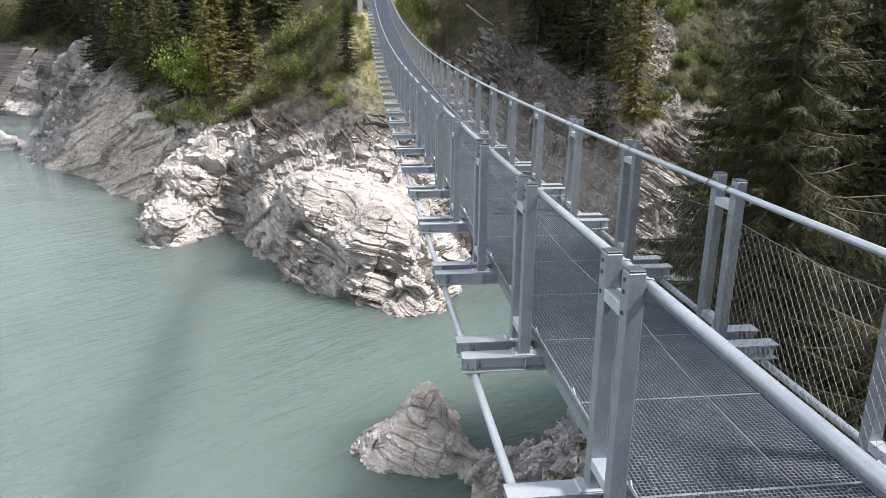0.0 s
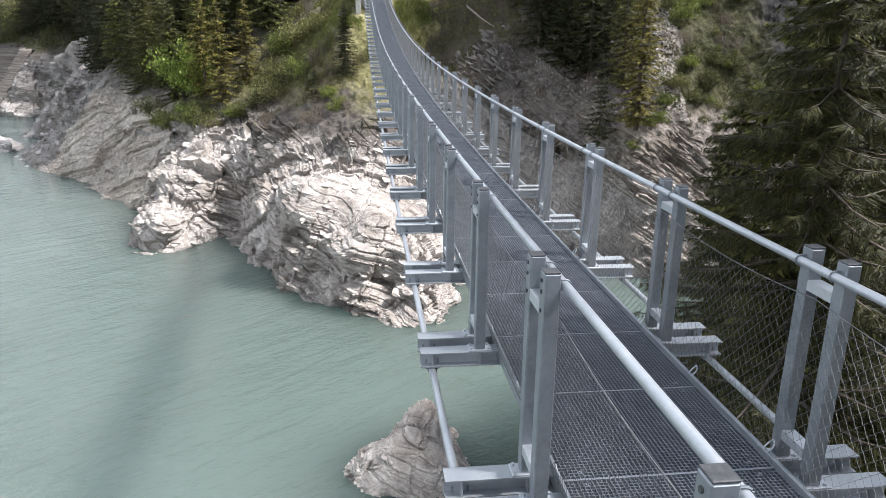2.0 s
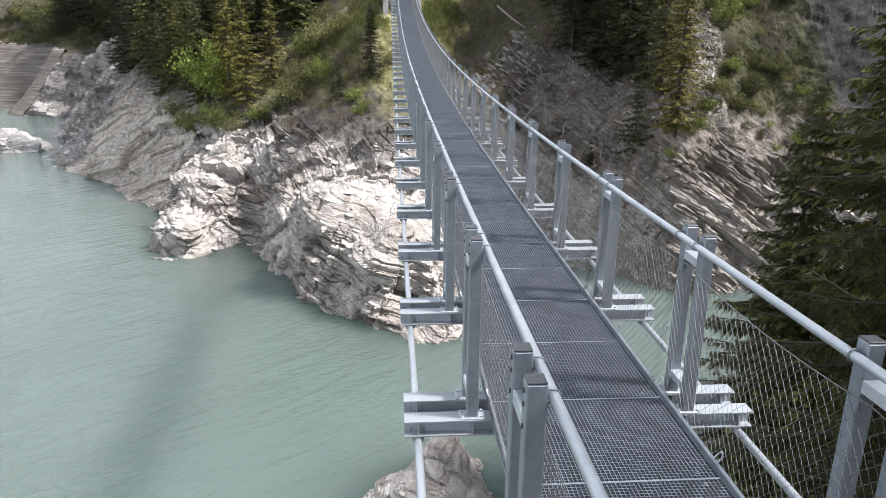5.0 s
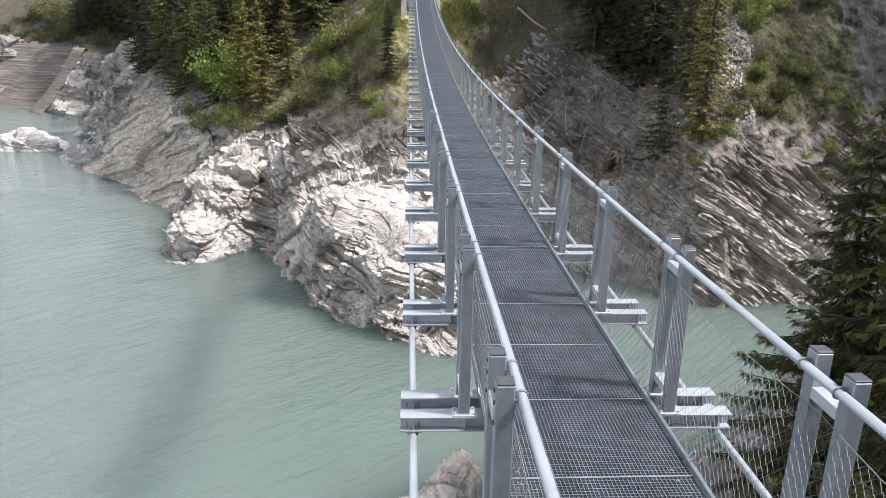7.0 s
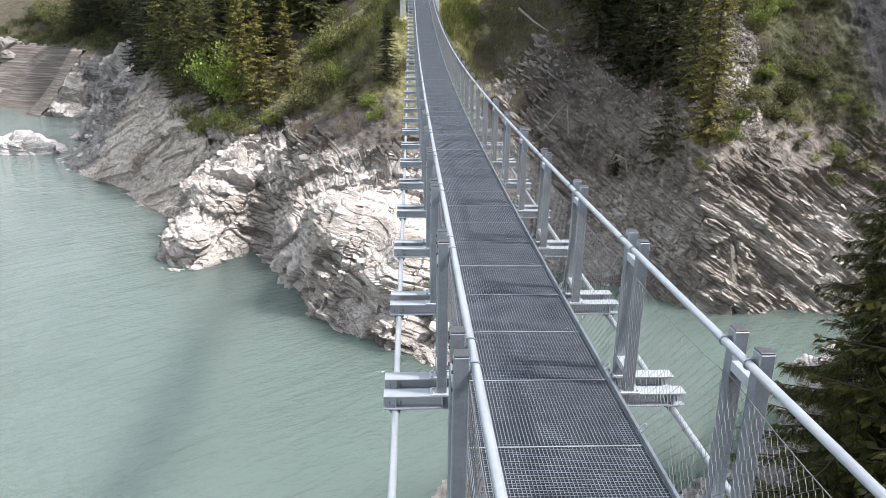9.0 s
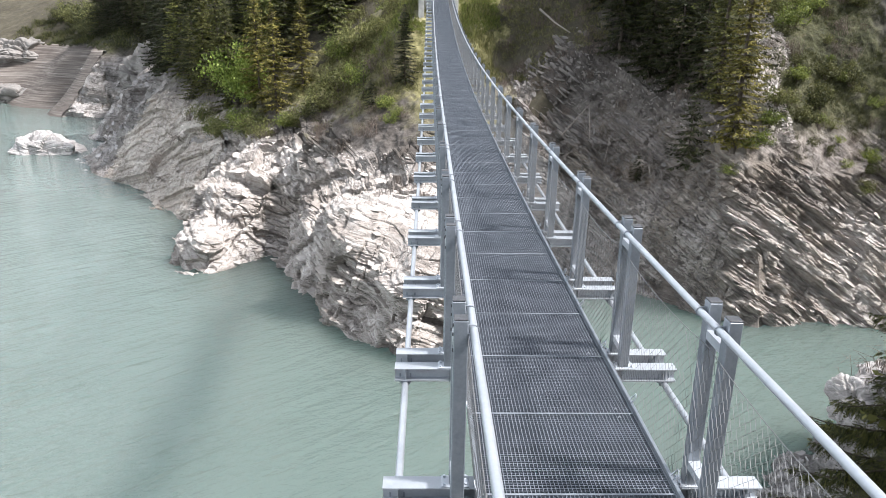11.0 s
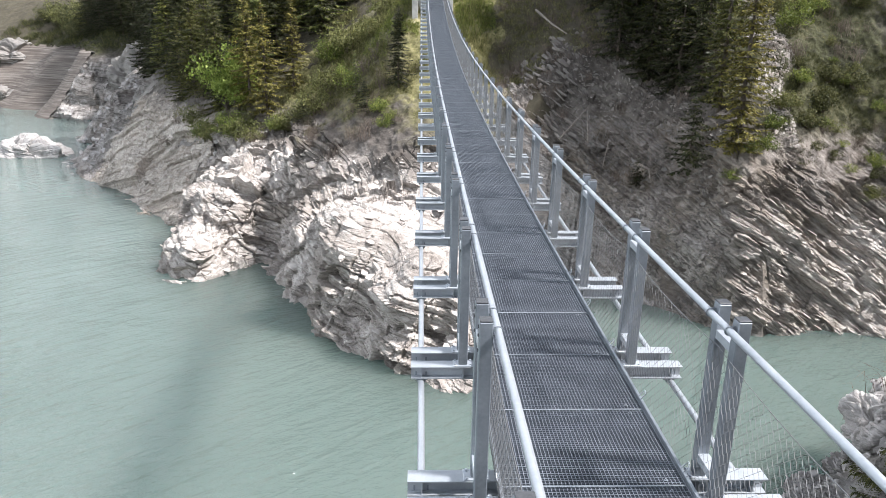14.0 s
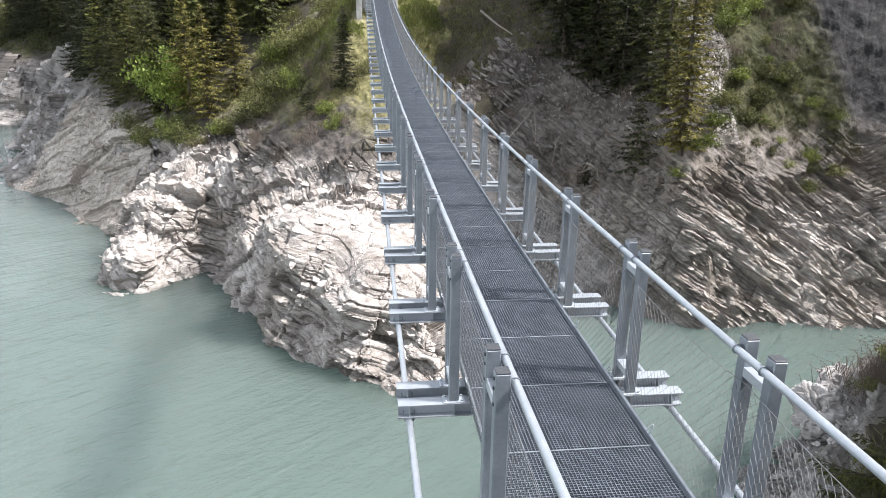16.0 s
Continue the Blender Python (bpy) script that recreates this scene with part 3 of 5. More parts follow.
bridge = tagged(empty("suspension_bridge"), "galvanised steel suspension footbridge with grating deck and chain-link sides", "bridge")
POST_X, POST_TOP, BEAM_TOP, DECK_W = 0.805, 1.298, -0.052, 0.643
RAIL_X, RAIL_Z = 0.728, 1.222
BEAM_H, BEAM_W, BEAM_L = 0.125, 0.135, 1.297


def i_beam():
    bm = bmesh.new()
    h, w, t, web = BEAM_H, BEAM_W / 2, 0.011, 0.004
    out = [(-w, 0), (w, 0), (w, -t), (web, -t), (web, -h + t), (w, -h + t), (w, -h), (-w, -h), (-w, -h + t), (-web, -h + t), (-web, -t), (-w, -t)]
    a = [bm.verts.new((-BEAM_L, y, z)) for y, z in out]
    b = [bm.verts.new((BEAM_L, y, z)) for y, z in out]
    for i in range(12):
        j = (i + 1) % 12
        bm.faces.new((a[i], b[i], b[j], a[j]))
    bm.faces.new(a)
    bm.faces.new(b[::-1])
    for s in (-1, 1):
        for x in (1.195, 0.80):
            for q in (-1, 1):
                box(bm, (s * x - 0.005, min(0.005 * q, (w - 0.006) * q), -h + t), (s * x + 0.005, max(0.005 * q, (w - 0.006) * q), -t))
    bmesh.ops.recalc_face_normals(bm, faces=bm.faces)
    return bm


def square_post():
    bm = bmesh.new()
    r = 0.0425
    box(bm, (-r, -r, BEAM_TOP + 0.012), (r, r, POST_TOP - 0.004), 0.006)
    return bm


def post_cap():
    bm = bmesh.new()
    box(bm, (-0.041, -0.041, POST_TOP - 0.004), (0.041, 0.041, POST_TOP + 0.006), 0.003)
    return bm


def foot_plate():
    bm = bmesh.new()
    box(bm, (-0.095, -0.062, BEAM_TOP), (0.095, 0.062, BEAM_TOP + 0.012), 0.003)
    for x in (-0.072, 0.072):
        for y in (-0.042, 0.042):
            tube(bm, [(x, y, BEAM_TOP + 0.01), (x, y, BEAM_TOP + 0.026)], 0.011, 6)
    return bm


def brace_channel(z):
    """U channel between the two posts of a frame."""
    bm = bmesh.new()
    w, t = 0.04, 0.006
    extrude(bm, [(-w, 0), (w, 0), (w, -0.06), (w - t, -0.06), (w - t, -t), (-w + t, -t), (-w + t, -0.06), (-w, -0.06)], -0.105, 0.105)
    bmesh.ops.recalc_face_normals(bm, faces=bm.faces)
    bmesh.ops.translate(bm, verts=bm.verts, vec=(0, 0, z))
    return bm


def u_bolt():
    bm = bmesh.new()
    pts = [(0.055, 0, 0.03)]
    for i in range(9):
        a = math.pi / 2 + math.pi * i / 8
        pts.append((0.029 * math.cos(a), 0, 0.029 * math.sin(a)))
    pts.append((0.055, 0, -0.03))
    pts[0] = (0.06, 0, 0.029)
    pts[-1] = (0.06, 0, -0.029)
    tube(bm, pts, 0.005, 5)
    return bm


def bolt_head():
    bm = bmesh.new()
    tube(bm, [(0.041, 0, 0), (0.050, 0, 0)], 0.011, 6)
    return bm


def cable_clamp():
    bm = bmesh.new()
    box(bm, (-0.06, -0.055, -0.012), (0.06, 0.055, 0), 0.002)
    box(bm, (-0.042, -0.045, -0.06), (0.042, 0.045, -0.012), 0.012)
    for x in (-0.048, 0.048):
        tube(bm, [(x, 0, -0.045), (x, 0, 0.05)], 0.008, 6)
    return bm


def panel_frame():
    """Banding bars round a panel of press-locked grating, 1 m long."""
    bm = bmesh.new()
    L, W, hgt = 0.496, DECK_W, 0.03
    for s in (-1, 1):
        box(bm, (-W, s * L - 0.005, -hgt - 0.004), (W, s * L + 0.005, 0.002))
        box(bm, (s * W - 0.003, -L + 0.005, -hgt), (s * W + 0.003, L - 0.005, 0.0))
    return bm


def grating():
    bm = bmesh.new()
    L, W, hgt = 0.491, DECK_W - 0.003, 0.03

    def bar(lo, hi, along_y):
        x0, y0, z0 = lo
        x1, y1, z1 = hi
        v = [bm.verts.new(c) for c in ((x0, y0, z0), (x1, y0, z0), (x1, y1, z0), (x0, y1, z0), (x0, y0, z1), (x1, y0, z1), (x1, y1, z1), (x0, y1, z1))]
        bm.faces.new((v[4], v[5], v[6], v[7]))
        if along_y:
            bm.faces.new((v[1], v[2], v[6], v[5]))
            bm.faces.new((v[3], v[0], v[4], v[7]))
        else:
            bm.faces.new((v[0], v[1], v[5], v[4]))
            bm.faces.new((v[2], v[3], v[7], v[6]))
    n = 46
    for i in range(1, n):
        x = -W + 2 * W * i / n
        bar((x - 0.002, -L, -hgt), (x + 0.002, L, -0.001), True)
    n = 36
    for i in range(1, n):
        y = -L + 2 * L * i / n
        bar((-W, y - 0.0019, -0.016), (W, y + 0.0019, -0.0005), False)
    return bm


def panel_clip():
    bm = bmesh.new()
    box(bm, (-0.014, -0.010, 0), (0.014, 0.010, 0.003), 0.0015)
    tube(bm, [(0, 0, 0.003), (0, 0, 0.010)], 0.008, 6)
    return bm


def edge_strip():
    """Folded side plate along the deck."""
    bm = bmesh.new()
    extrude(bm, [(0.649, -0.13), (0.649, 0.032), (0.652, 0.036), (0.670, 0.040), (0.671, 0.035), (0.655, 0.031), (0.654, -0.13)], -0.998, 0.998)
    bmesh.ops.recalc_face_normals(bm, faces=bm.faces)
    for y in (-0.85, -0.15, 0.15, 0.85):
        tube(bm, [(0.645, y, 0.016), (0.652, y, 0.016)], 0.009, 6)
    return bm


def snap_link():
    """An oval steel snap link that ties the net down."""
    bm = bmesh.new()
    pts = []
    for i in range(17):
        a = 2 * math.pi * i / 16
        pts.append((0.004 * math.sin(3 * a), 0.024 * math.cos(a), 0.055 * math.sin(a)))
    tube(bm, pts, 0.0055, 5)
    return bm


NET_LOW, NET_TOP, NET_X0, NET_X1 = 0.0, 1.045, 0.676, 0.742


def chain_net(pitch=0.04, rows=24, r0=0.0014):
    """Two metres of chain-link: interlocking zigzag wires, sagging a little between the posts."""
    vs, fs = [], []
    n = int(round(2.0 / pitch))
    for i in range(n):
        y0 = -1.0 + i * pitch
        for r in range(rows):
            def at(k):
                y = y0 + (pitch + 0.003 if (k + i) % 2 else -0.003)
                u = k / rows
                sag = 0.055 * (1 - (y / 1.0) ** 2) * u
                z = NET_LOW + (NET_TOP - NET_LOW) * u - sag
                x = NET_X0 + (NET_X1 - NET_X0) * u + (0.004 if (k + i) % 2 else -0.004)
                return Vector((x, y, z))
            a, b = at(r), at(r + 1)
            d = (b - a).normalized()
            e1 = d.cross(Vector((1, 0, 0))).normalized()
            e2 = d.cross(e1)
            k = len(vs)
            for q in (a, b):
                for t in (0, 2.094, 4.189):
                    vs.append(q + (e1 * math.cos(t) + e2 * math.sin(t)) * r0)
            fs += [(k, k + 1, k + 4, k + 3), (k + 1, k + 2, k + 5, k + 4), (k + 2, k, k + 3, k + 5)]
    return vs, fs


def build_bridge():
    first = -4
    mirror = Matrix.Diagonal((-1, 1, 1, 1))
    turn = Matrix.Rotation(math.pi, 4, "Z")
    protos = {}

    def place(name, maker, mat, parent, m, label=""):
        if name not in protos:
            protos[name] = part(name, maker(), mat, parent, label, m)
            return protos[name]
        return again(protos[name], parent, m)

    for k in range(first, LAST + 1):
        y = Y0 + BAY * k
        M = bay_pose(y)
        for s in (-0.148, 0.148):
            place("cross_beam", i_beam, BEAM, bridge, M @ Matrix.Translation((0, s, BEAM_TOP)), "galvanised steel I-beam")
        for side in (1, -1):
            for s in (-0.148, 0.148):
                A = M @ Matrix.Translation((side * POST_X, s, 0)) @ (Matrix.Identity(4) if side > 0 else turn)
                post = place("post", square_post, GALV, bridge, A, "square galvanised steel railing post")
                place("cap", post_cap, CAP, post, Matrix.Identity(4), "dark plastic cap")
                place("foot_plate", foot_plate, PLATE, post, Matrix.Identity(4), "bright bolted foot plate")
                if k < 16:
                    for z in (RAIL_Z + 0.03, RAIL_Z - 0.03, 1.09):
                        place("bolt", bolt_head, CAP, post, Matrix.Translation((0, 0, z)))
                if k < 24:
                    place("u_bolt", u_bolt, GALV, bridge, M @ Matrix.Translation((side * RAIL_X, s, RAIL_Z)) @ (Matrix.Identity(4) if side > 0 else turn), "clamp round the handrail")
            C = M @ Matrix.Translation((side * POST_X, 0, 0))
            place("upper_brace", lambda: brace_channel(1.115), PLATE, bridge, C, "bright steel channel between the posts")
            place("lower_brace", lambda: brace_channel(0.15), PLATE, bridge, C, "bright steel channel between the posts")
            for s in (-0.148, 0.148):
                place("cable_clamp", cable_clamp, GALV, bridge, M @ Matrix.Translation((side * 1.20, s, BEAM_TOP - BEAM_H)))
        if k < LAST:
            for j in (0, 1):
                yc = y + 0.45 + j
                panel = place("deck_panel", panel_frame, GALV, bridge, bay_pose(yc), "open steel grating deck panel")
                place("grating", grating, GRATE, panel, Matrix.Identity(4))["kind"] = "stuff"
                if k < 16:
                    for cx in (-0.52, 0.52):
                        place("panel_clip", panel_clip, GALV, bridge, bay_pose(yc + 0.44) @ Matrix.Translation((cx, 0, 0.001)))
                        place("panel_clip", panel_clip, GALV, bridge, bay_pose(yc - 0.44) @ Matrix.Translation((cx, 0, 0.001)))
            for side in (1, -1):
                E = bay_pose(y + 1.0) @ (Matrix.Identity(4) if side > 0 else turn)
                place("edge_strip", edge_strip, GALV, bridge, E, "folded steel strip along the deck")
                key = "net" if k < 14 else "far_net"
                if key not in protos:
                    vs, fs = chain_net() if key == "net" else chain_net(0.0715, 14, 0.0021)
                    protos[key] = mesh_object("chain_net", vs, fs, WIRE, parent=bridge)
                    protos[key].matrix_basis = E
                    protos[key]["label"] = "steel chain-link netting"
                else:
                    again(protos[key], bridge, E, "chain_net")
                if k < 16:
                    for sy in (-0.93, 0.07):
                        place("snap_link", snap_link, PLATE, bridge, E @ pose(0.672, sy, 0.062, 14, 20, 0), "small steel snap link")
    ys = np.arange(Y0 + BAY * first - 0.6, Y0 + BAY * LAST + 0.6, 0.5)
    for side in (1, -1):
        for nm, x, dz, r, mat, lab, sides in (("handrail", RAIL_X, RAIL_Z, 0.0245, PIPE, "round galvanised steel handrail", 12),
                                              ("main_cable", 1.20, BEAM_TOP - BEAM_H - 0.038, 0.030, PIPE, "thick grey carrying cable under the beams", 12)):
            bm = bmesh.new()
            tube(bm, [(side * x, y, deck_z(y) + dz) for y in ys], r, sides)
            for f in bm.faces:
                f.smooth = True
            part(nm, bm, mat, bridge, lab)
        bm = bmesh.new()
        pts = []
        for y in np.arange(Y0 + BAY * first, Y0 + BAY * LAST, 0.25):
            u = ((y - Y0) / BAY) % 1.0 * 2 - 1
            pts.append((side * (NET_X1 + 0.002), y, deck_z(y) + NET_TOP - 0.055 * (1 - u * u)))
        tube(bm, pts, 0.0028, 6)
        part("net_rope", bm, WIRE, bridge, "wire rope along the top of the net")
        bm = bmesh.new()
        tube(bm, [(side * (NET_X0 + 0.0), y, deck_z(y) + 0.004) for y in np.arange(Y0 + BAY * first, Y0 + BAY * LAST, 0.5)], 0.0035, 6)
        part("net_rope", bm, WIRE, bridge)


build_bridge()


def pylon():
    bm = bmesh.new()
    box(bm, (-0.32, -0.4, -7), (0.32, 0.4, 3.2), 0.03)
    return bm


for side in (-1, 1):
    p = part("anchor_pylon", pylon(), CONCRETE, None, "", pose(side * 1.95, 90.4, deck_z(90)))
    tagged(p, "pale concrete pylon at the far bridge end", "pylon", "bridge pylons")


def anchorage():
    bm = bmesh.new()
    box(bm, (-1.6, -2.5, -5), (1.6, 2.2, -0.2), 0.05)
    return bm


tagged(part("anchor_block", anchorage(), CONCRETE, None, "", pose(0, 93.6, deck_z(91))), "concrete anchor block under the far bridge end", "anchor block")
tagged(part("anchor_block", anchorage(), CONCRETE, None, "", pose(0, -9.9, deck_z(-7))), "concrete anchor block under the near bridge end", "anchor block")
# ---- vegetation materials ----
def leaf_material(name, stops, through=0.3, rough=0.6):
    m, nt, b = material(name, rough)
    rnd = nt.nodes.new("ShaderNodeNewGeometry").outputs["Random Per Island"]
    info = nt.nodes.new("ShaderNodeObjectInfo").outputs["Random"]
    patch = noise_tex(nt, coords(nt), 0.7, 3)
    f = maths(nt, "ADD", maths(nt, "MULTIPLY", rnd, 0.45), maths(nt, "ADD", maths(nt, "MULTIPLY", patch, 0.4), maths(nt, "MULTIPLY", info, 0.15)))
    col = ramp(nt, f, stops)
    nt.links.new(col, b.inputs["Base Color"])
    b.inputs["Specular IOR Level"].default_value = 0.3
    tr = nt.nodes.new("ShaderNodeBsdfTranslucent")
    nt.links.new(col, tr.inputs[0])
    ms = nt.nodes.new("ShaderNodeMixShader")
    ms.inputs[0].default_value = through
    nt.links.new(b.outputs[0], ms.inputs[1])
    nt.links.new(tr.outputs[0], ms.inputs[2])
    nt.links.new(ms.outputs[0], nt.nodes["Material Output"].inputs[0])
    return m


NEEDLE = leaf_material("spruce_needles", [(0.25, (0.026, 0.036, 0.013)), (0.5, (0.096, 0.114, 0.034)), (0.75, (0.228, 0.234, 0.066))])
# next two carry the shade of the dense wood in their colour
NEEDLE_SHADED = leaf_material("dark_spruce_needles", [(0.25, (0.011, 0.014, 0.005)), (0.5, (0.027, 0.032, 0.010)), (0.75, (0.06, 0.063, 0.019))], 0.2)
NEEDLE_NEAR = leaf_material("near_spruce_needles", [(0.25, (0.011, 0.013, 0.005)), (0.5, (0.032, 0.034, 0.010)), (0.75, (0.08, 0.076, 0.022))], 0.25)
MEADOW = leaf_material("slope_grass", [(0.25, (0.022, 0.025, 0.009)), (0.5, (0.062, 0.068, 0.022)), (0.75, (0.15, 0.145, 0.058))], 0.3)
NEEDLE_OLIVE = leaf_material("olive_needles", [(0.25, (0.022, 0.026, 0.009)), (0.5, (0.075, 0.08, 0.022)), (0.75, (0.17, 0.16, 0.045))])
# sun on the crowns is put into this needle colour
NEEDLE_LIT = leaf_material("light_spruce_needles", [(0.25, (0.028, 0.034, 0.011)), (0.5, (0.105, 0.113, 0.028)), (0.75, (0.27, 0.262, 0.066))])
NEEDLE_OLD = leaf_material("yellowed_needles", [(0.25, (0.045, 0.042, 0.013)), (0.5, (0.14, 0.126, 0.03)), (0.75, (0.29, 0.25, 0.062))])
LEAF = leaf_material("fresh_leaves", [(0.25, (0.05, 0.07, 0.014)), (0.5, (0.13, 0.16, 0.034)), (0.75, (0.27, 0.30, 0.075))], 0.35)
LEAF_BRIGHT = leaf_material("birch_leaves", [(0.25, (0.08, 0.12, 0.022)), (0.5, (0.19, 0.25, 0.05)), (0.75, (0.35, 0.41, 0.10))], 0.35)
LEAF_OLIVE = leaf_material("shrub_leaves", [(0.25, (0.05, 0.056, 0.018)), (0.5, (0.12, 0.124, 0.042)), (0.75, (0.24, 0.236, 0.092))], 0.35)
STRAW = leaf_material("dry_grass", [(0.25, (0.05, 0.054, 0.018)), (0.5, (0.13, 0.13, 0.045)), (0.75, (0.27, 0.25, 0.115))], 0.3)
RUST = leaf_material("rusty_grass", [(0.25, (0.09, 0.062, 0.02)), (0.5, (0.22, 0.15, 0.045)), (0.75, (0.36, 0.27, 0.10))], 0.3)
BARK, nt, b = material("bark", 0.95)
nt.links.new(ramp(nt, noise_tex(nt, coords(nt, (1, 1, 0.3)), 14, 6, 0.7), [(0.3, (0.035, 0.028, 0.022)), (0.7, (0.13, 0.105, 0.085))]), b.inputs["Base Color"])
DEADWOOD, nt, b = material("weathered_wood", 0.9)
nt.links.new(ramp(nt, noise_tex(nt, coords(nt), 6, 6, 0.7), [(0.3, (0.14, 0.115, 0.095)), (0.7, (0.36, 0.32, 0.28))]), b.inputs["Base Color"])
TWIG, nt, b = material("bare_twigs", 0.9)
nt.links.new(ramp(nt, noise_tex(nt, coords(nt), 3, 4, 0.7), [(0.3, (0.07, 0.05, 0.04)), (0.7, (0.19, 0.15, 0.12))]), b.inputs["Base Color"])


def blades(base, tip, width, normal):
    """Arrays of narrow leaf-shaped quads from base to tip."""
    d = tip - base
    side = np.cross(d, normal)
    side = side / (np.linalg.norm(side, axis=1, keepdims=True) + 1e-9) * width[:, None]
    mid = base + d * 0.45
    v = np.stack([base, mid + side, tip, mid - side], 1).reshape(-1, 3)
    f = np.arange(len(v)).reshape(-1, 4)
    return v, f


def spruce_arrays(H, R, seed, step=0.17, twig=0.42, sparse=0.0, low=0.06, fine=False):
    rng = np.random.default_rng(seed)
    limbs, bases, tips, widths, norms = [], [], [], [], []
    z = H * low
    while z < H * 0.985:
        u = z / H
        reach = R * (1 - u) ** 0.75 * (0.55 + 0.45 * min(1, u / 0.18))
        count = rng.integers(4, 7)
        a0 = rng.random() * 6.28
        for i in range(count):
            if rng.random() < sparse:
                continue
            a = a0 + 6.28 * i / count + rng.normal(0, 0.25)
            L = max(0.15, reach * rng.uniform(0.65, 1.12))
            out = np.array([math.cos(a), math.sin(a), 0])
            rise = rng.uniform(-0.25, 0.15) - 0.25 * (1 - u)
            n = max(3, int(L / step))
            t = np.linspace(0.08, 1, n)
            line = np.array([0, 0, z]) + out * (L * t)[:, None] + np.array([0, 0, 1]) * (L * (rise * t - 0.16 * t * t + 0.22 * t ** 3))[:, None]
            limbs.append((np.array([0, 0, z]), line[n // 2], line[-1], max(0.008, 0.02 * L)))
            across = np.array([-out[1], out[0], 0])
            for s in (-1, 1, 0):
                reps = 2 if fine else 1
                for _ in range(reps):
                    l = twig * (0.35 + 0.65 * (1 - t ** 2)) * min(1.0, 0.35 + L / 2.5) * rng.uniform(0.6, 1.2, n)
                    if s:
                        d = across * s * rng.uniform(0.6, 1.0, n)[:, None] + out * rng.uniform(0.35, 0.9, n)[:, None]
                        d = d + np.array([0, 0, 1]) * rng.uniform(-0.75, 0.05, n)[:, None]
                    else:
                        d = out * rng.uniform(0.3, 0.8, n)[:, None] + np.array([0, 0, -1]) * rng.uniform(0.2, 0.9, n)[:, None] + across * rng.normal(0, 0.3, n)[:, None]
                    d = unit(d)
                    p = line + rng.normal(0, 0.03, (n, 3))
                    nrm = unit(np.array([0, 0, 1]) + rng.normal(0, 0.45, (n, 3)))
                    if fine:
                        # each twig carries a comb of short side shoots
                        for q in np.linspace(0.1, 1, 6):
                            for sd in (-1, 1):
                                dd = unit(d + np.cross(d, nrm) * sd * rng.uniform(0.5, 1.0, n)[:, None] + np.array([0, 0, -0.25]))
                                b0 = p + d * (l * q)[:, None] - np.array([0, 0, 1]) * (0.25 * l * q * q)[:, None]
                                bases.append(b0)
                                tips.append(b0 + dd * (l * 0.45 * (1.15 - q))[:, None] * rng.uniform(0.6, 1.2, n)[:, None])
                                widths.append(np.full(n, 0.010))
                                norms.append(nrm)
                        widths.append(np.full(n, 0.012))
                    else:
                        widths.append(rng.uniform(0.035, 0.07, n) * twig / 0.42)
                    bases.append(p)
                    tips.append(p + d * l[:, None])
                    norms.append(nrm)
        z += rng.uniform(0.26, 0.5) * (0.7 if u > 0.6 else 1.0) * (0.8 + H / 40)
    v, f = blades(np.concatenate(bases), np.concatenate(tips), np.concatenate(widths), np.concatenate(norms))
    # trunk and limbs
    tv, tf = [], []
    pts = [(0.05 * math.sin(seed + q * 3), 0.05 * math.cos(seed + q * 2), -1.2 + (H + 1.2) * q) for q in np.linspace(0, 1, 9)]
    vs, fs = tube_data(pts, [max(0.012, H * 0.0135 * (1 - q) ** 0.9) for q in np.linspace(0, 1, 9)], 8)
    tv += [tuple(q) for q in vs]
    tf += [q for q in fs if len(q) == 4]
    for a, m, e, r in limbs:
        k = len(tv)
        vs, fs = tube_data([a, m, e], [r, r * 0.6, r * 0.2], 3)
        tv += [tuple(q) for q in vs]
        tf += [tuple(i + k for i in q) for q in fs if len(q) == 4]
    return v, f, tv, tf


def make_tree(name, arrays, at, leaf, label, category="tree", group="", turn=0.0, scale=1.0):
    v, f, tv, tf = arrays
    ob = tagged(empty(name, at), label, category, group)
    ob.rotation_euler = (0, 0, turn)
    ob.scale = (scale, scale, scale)
    mesh_object("trunk", tv, tf, BARK, True, ob)
    mesh_object("crown", v, f, leaf, False, ob)
    return ob


def ground_at(x, y):
    """The height of the finished ground."""
    bed, level = (BED_LEFT, -12.5) if y < 45.5 else (BED_RIGHT, -6.3) if x > 7.8 else (BED_WEST, -8.0) if x < -27.5 else (BED_LEFT, -9.0)
    return float(terrain(np.array([float(x)]), np.array([float(y)]), bed, level)[0][0, 2])


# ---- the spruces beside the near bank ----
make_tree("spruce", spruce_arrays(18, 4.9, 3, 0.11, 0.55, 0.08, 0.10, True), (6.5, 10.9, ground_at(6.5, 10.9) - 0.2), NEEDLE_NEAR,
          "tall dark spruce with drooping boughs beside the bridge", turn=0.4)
make_tree("spruce", spruce_arrays(13, 3.4, 8, 0.10, 0.5, 0.0, 0.05, True), (9.9, 19.8, ground_at(9.9, 19.8) - 0.2), NEEDLE_OLIVE,
          "dark green spruce rooted on the near rock bank")

kinds = [spruce_arrays(15, 3.5, 21, 0.13, 0.6), spruce_arrays(14, 3.1, 22, 0.13, 0.56, 0.08), spruce_arrays(17, 3.9, 23, 0.14, 0.65), spruce_arrays(12, 2.9, 24, 0.13, 0.55, 0.15, 0.10),
         spruce_arrays(5, 1.35, 25, 0.11, 0.32), spruce_arrays(4.4, 1.9, 26, 0.11, 0.4), spruce_arrays(19, 3.0, 27, 0.12, 0.55)]
protos = {}


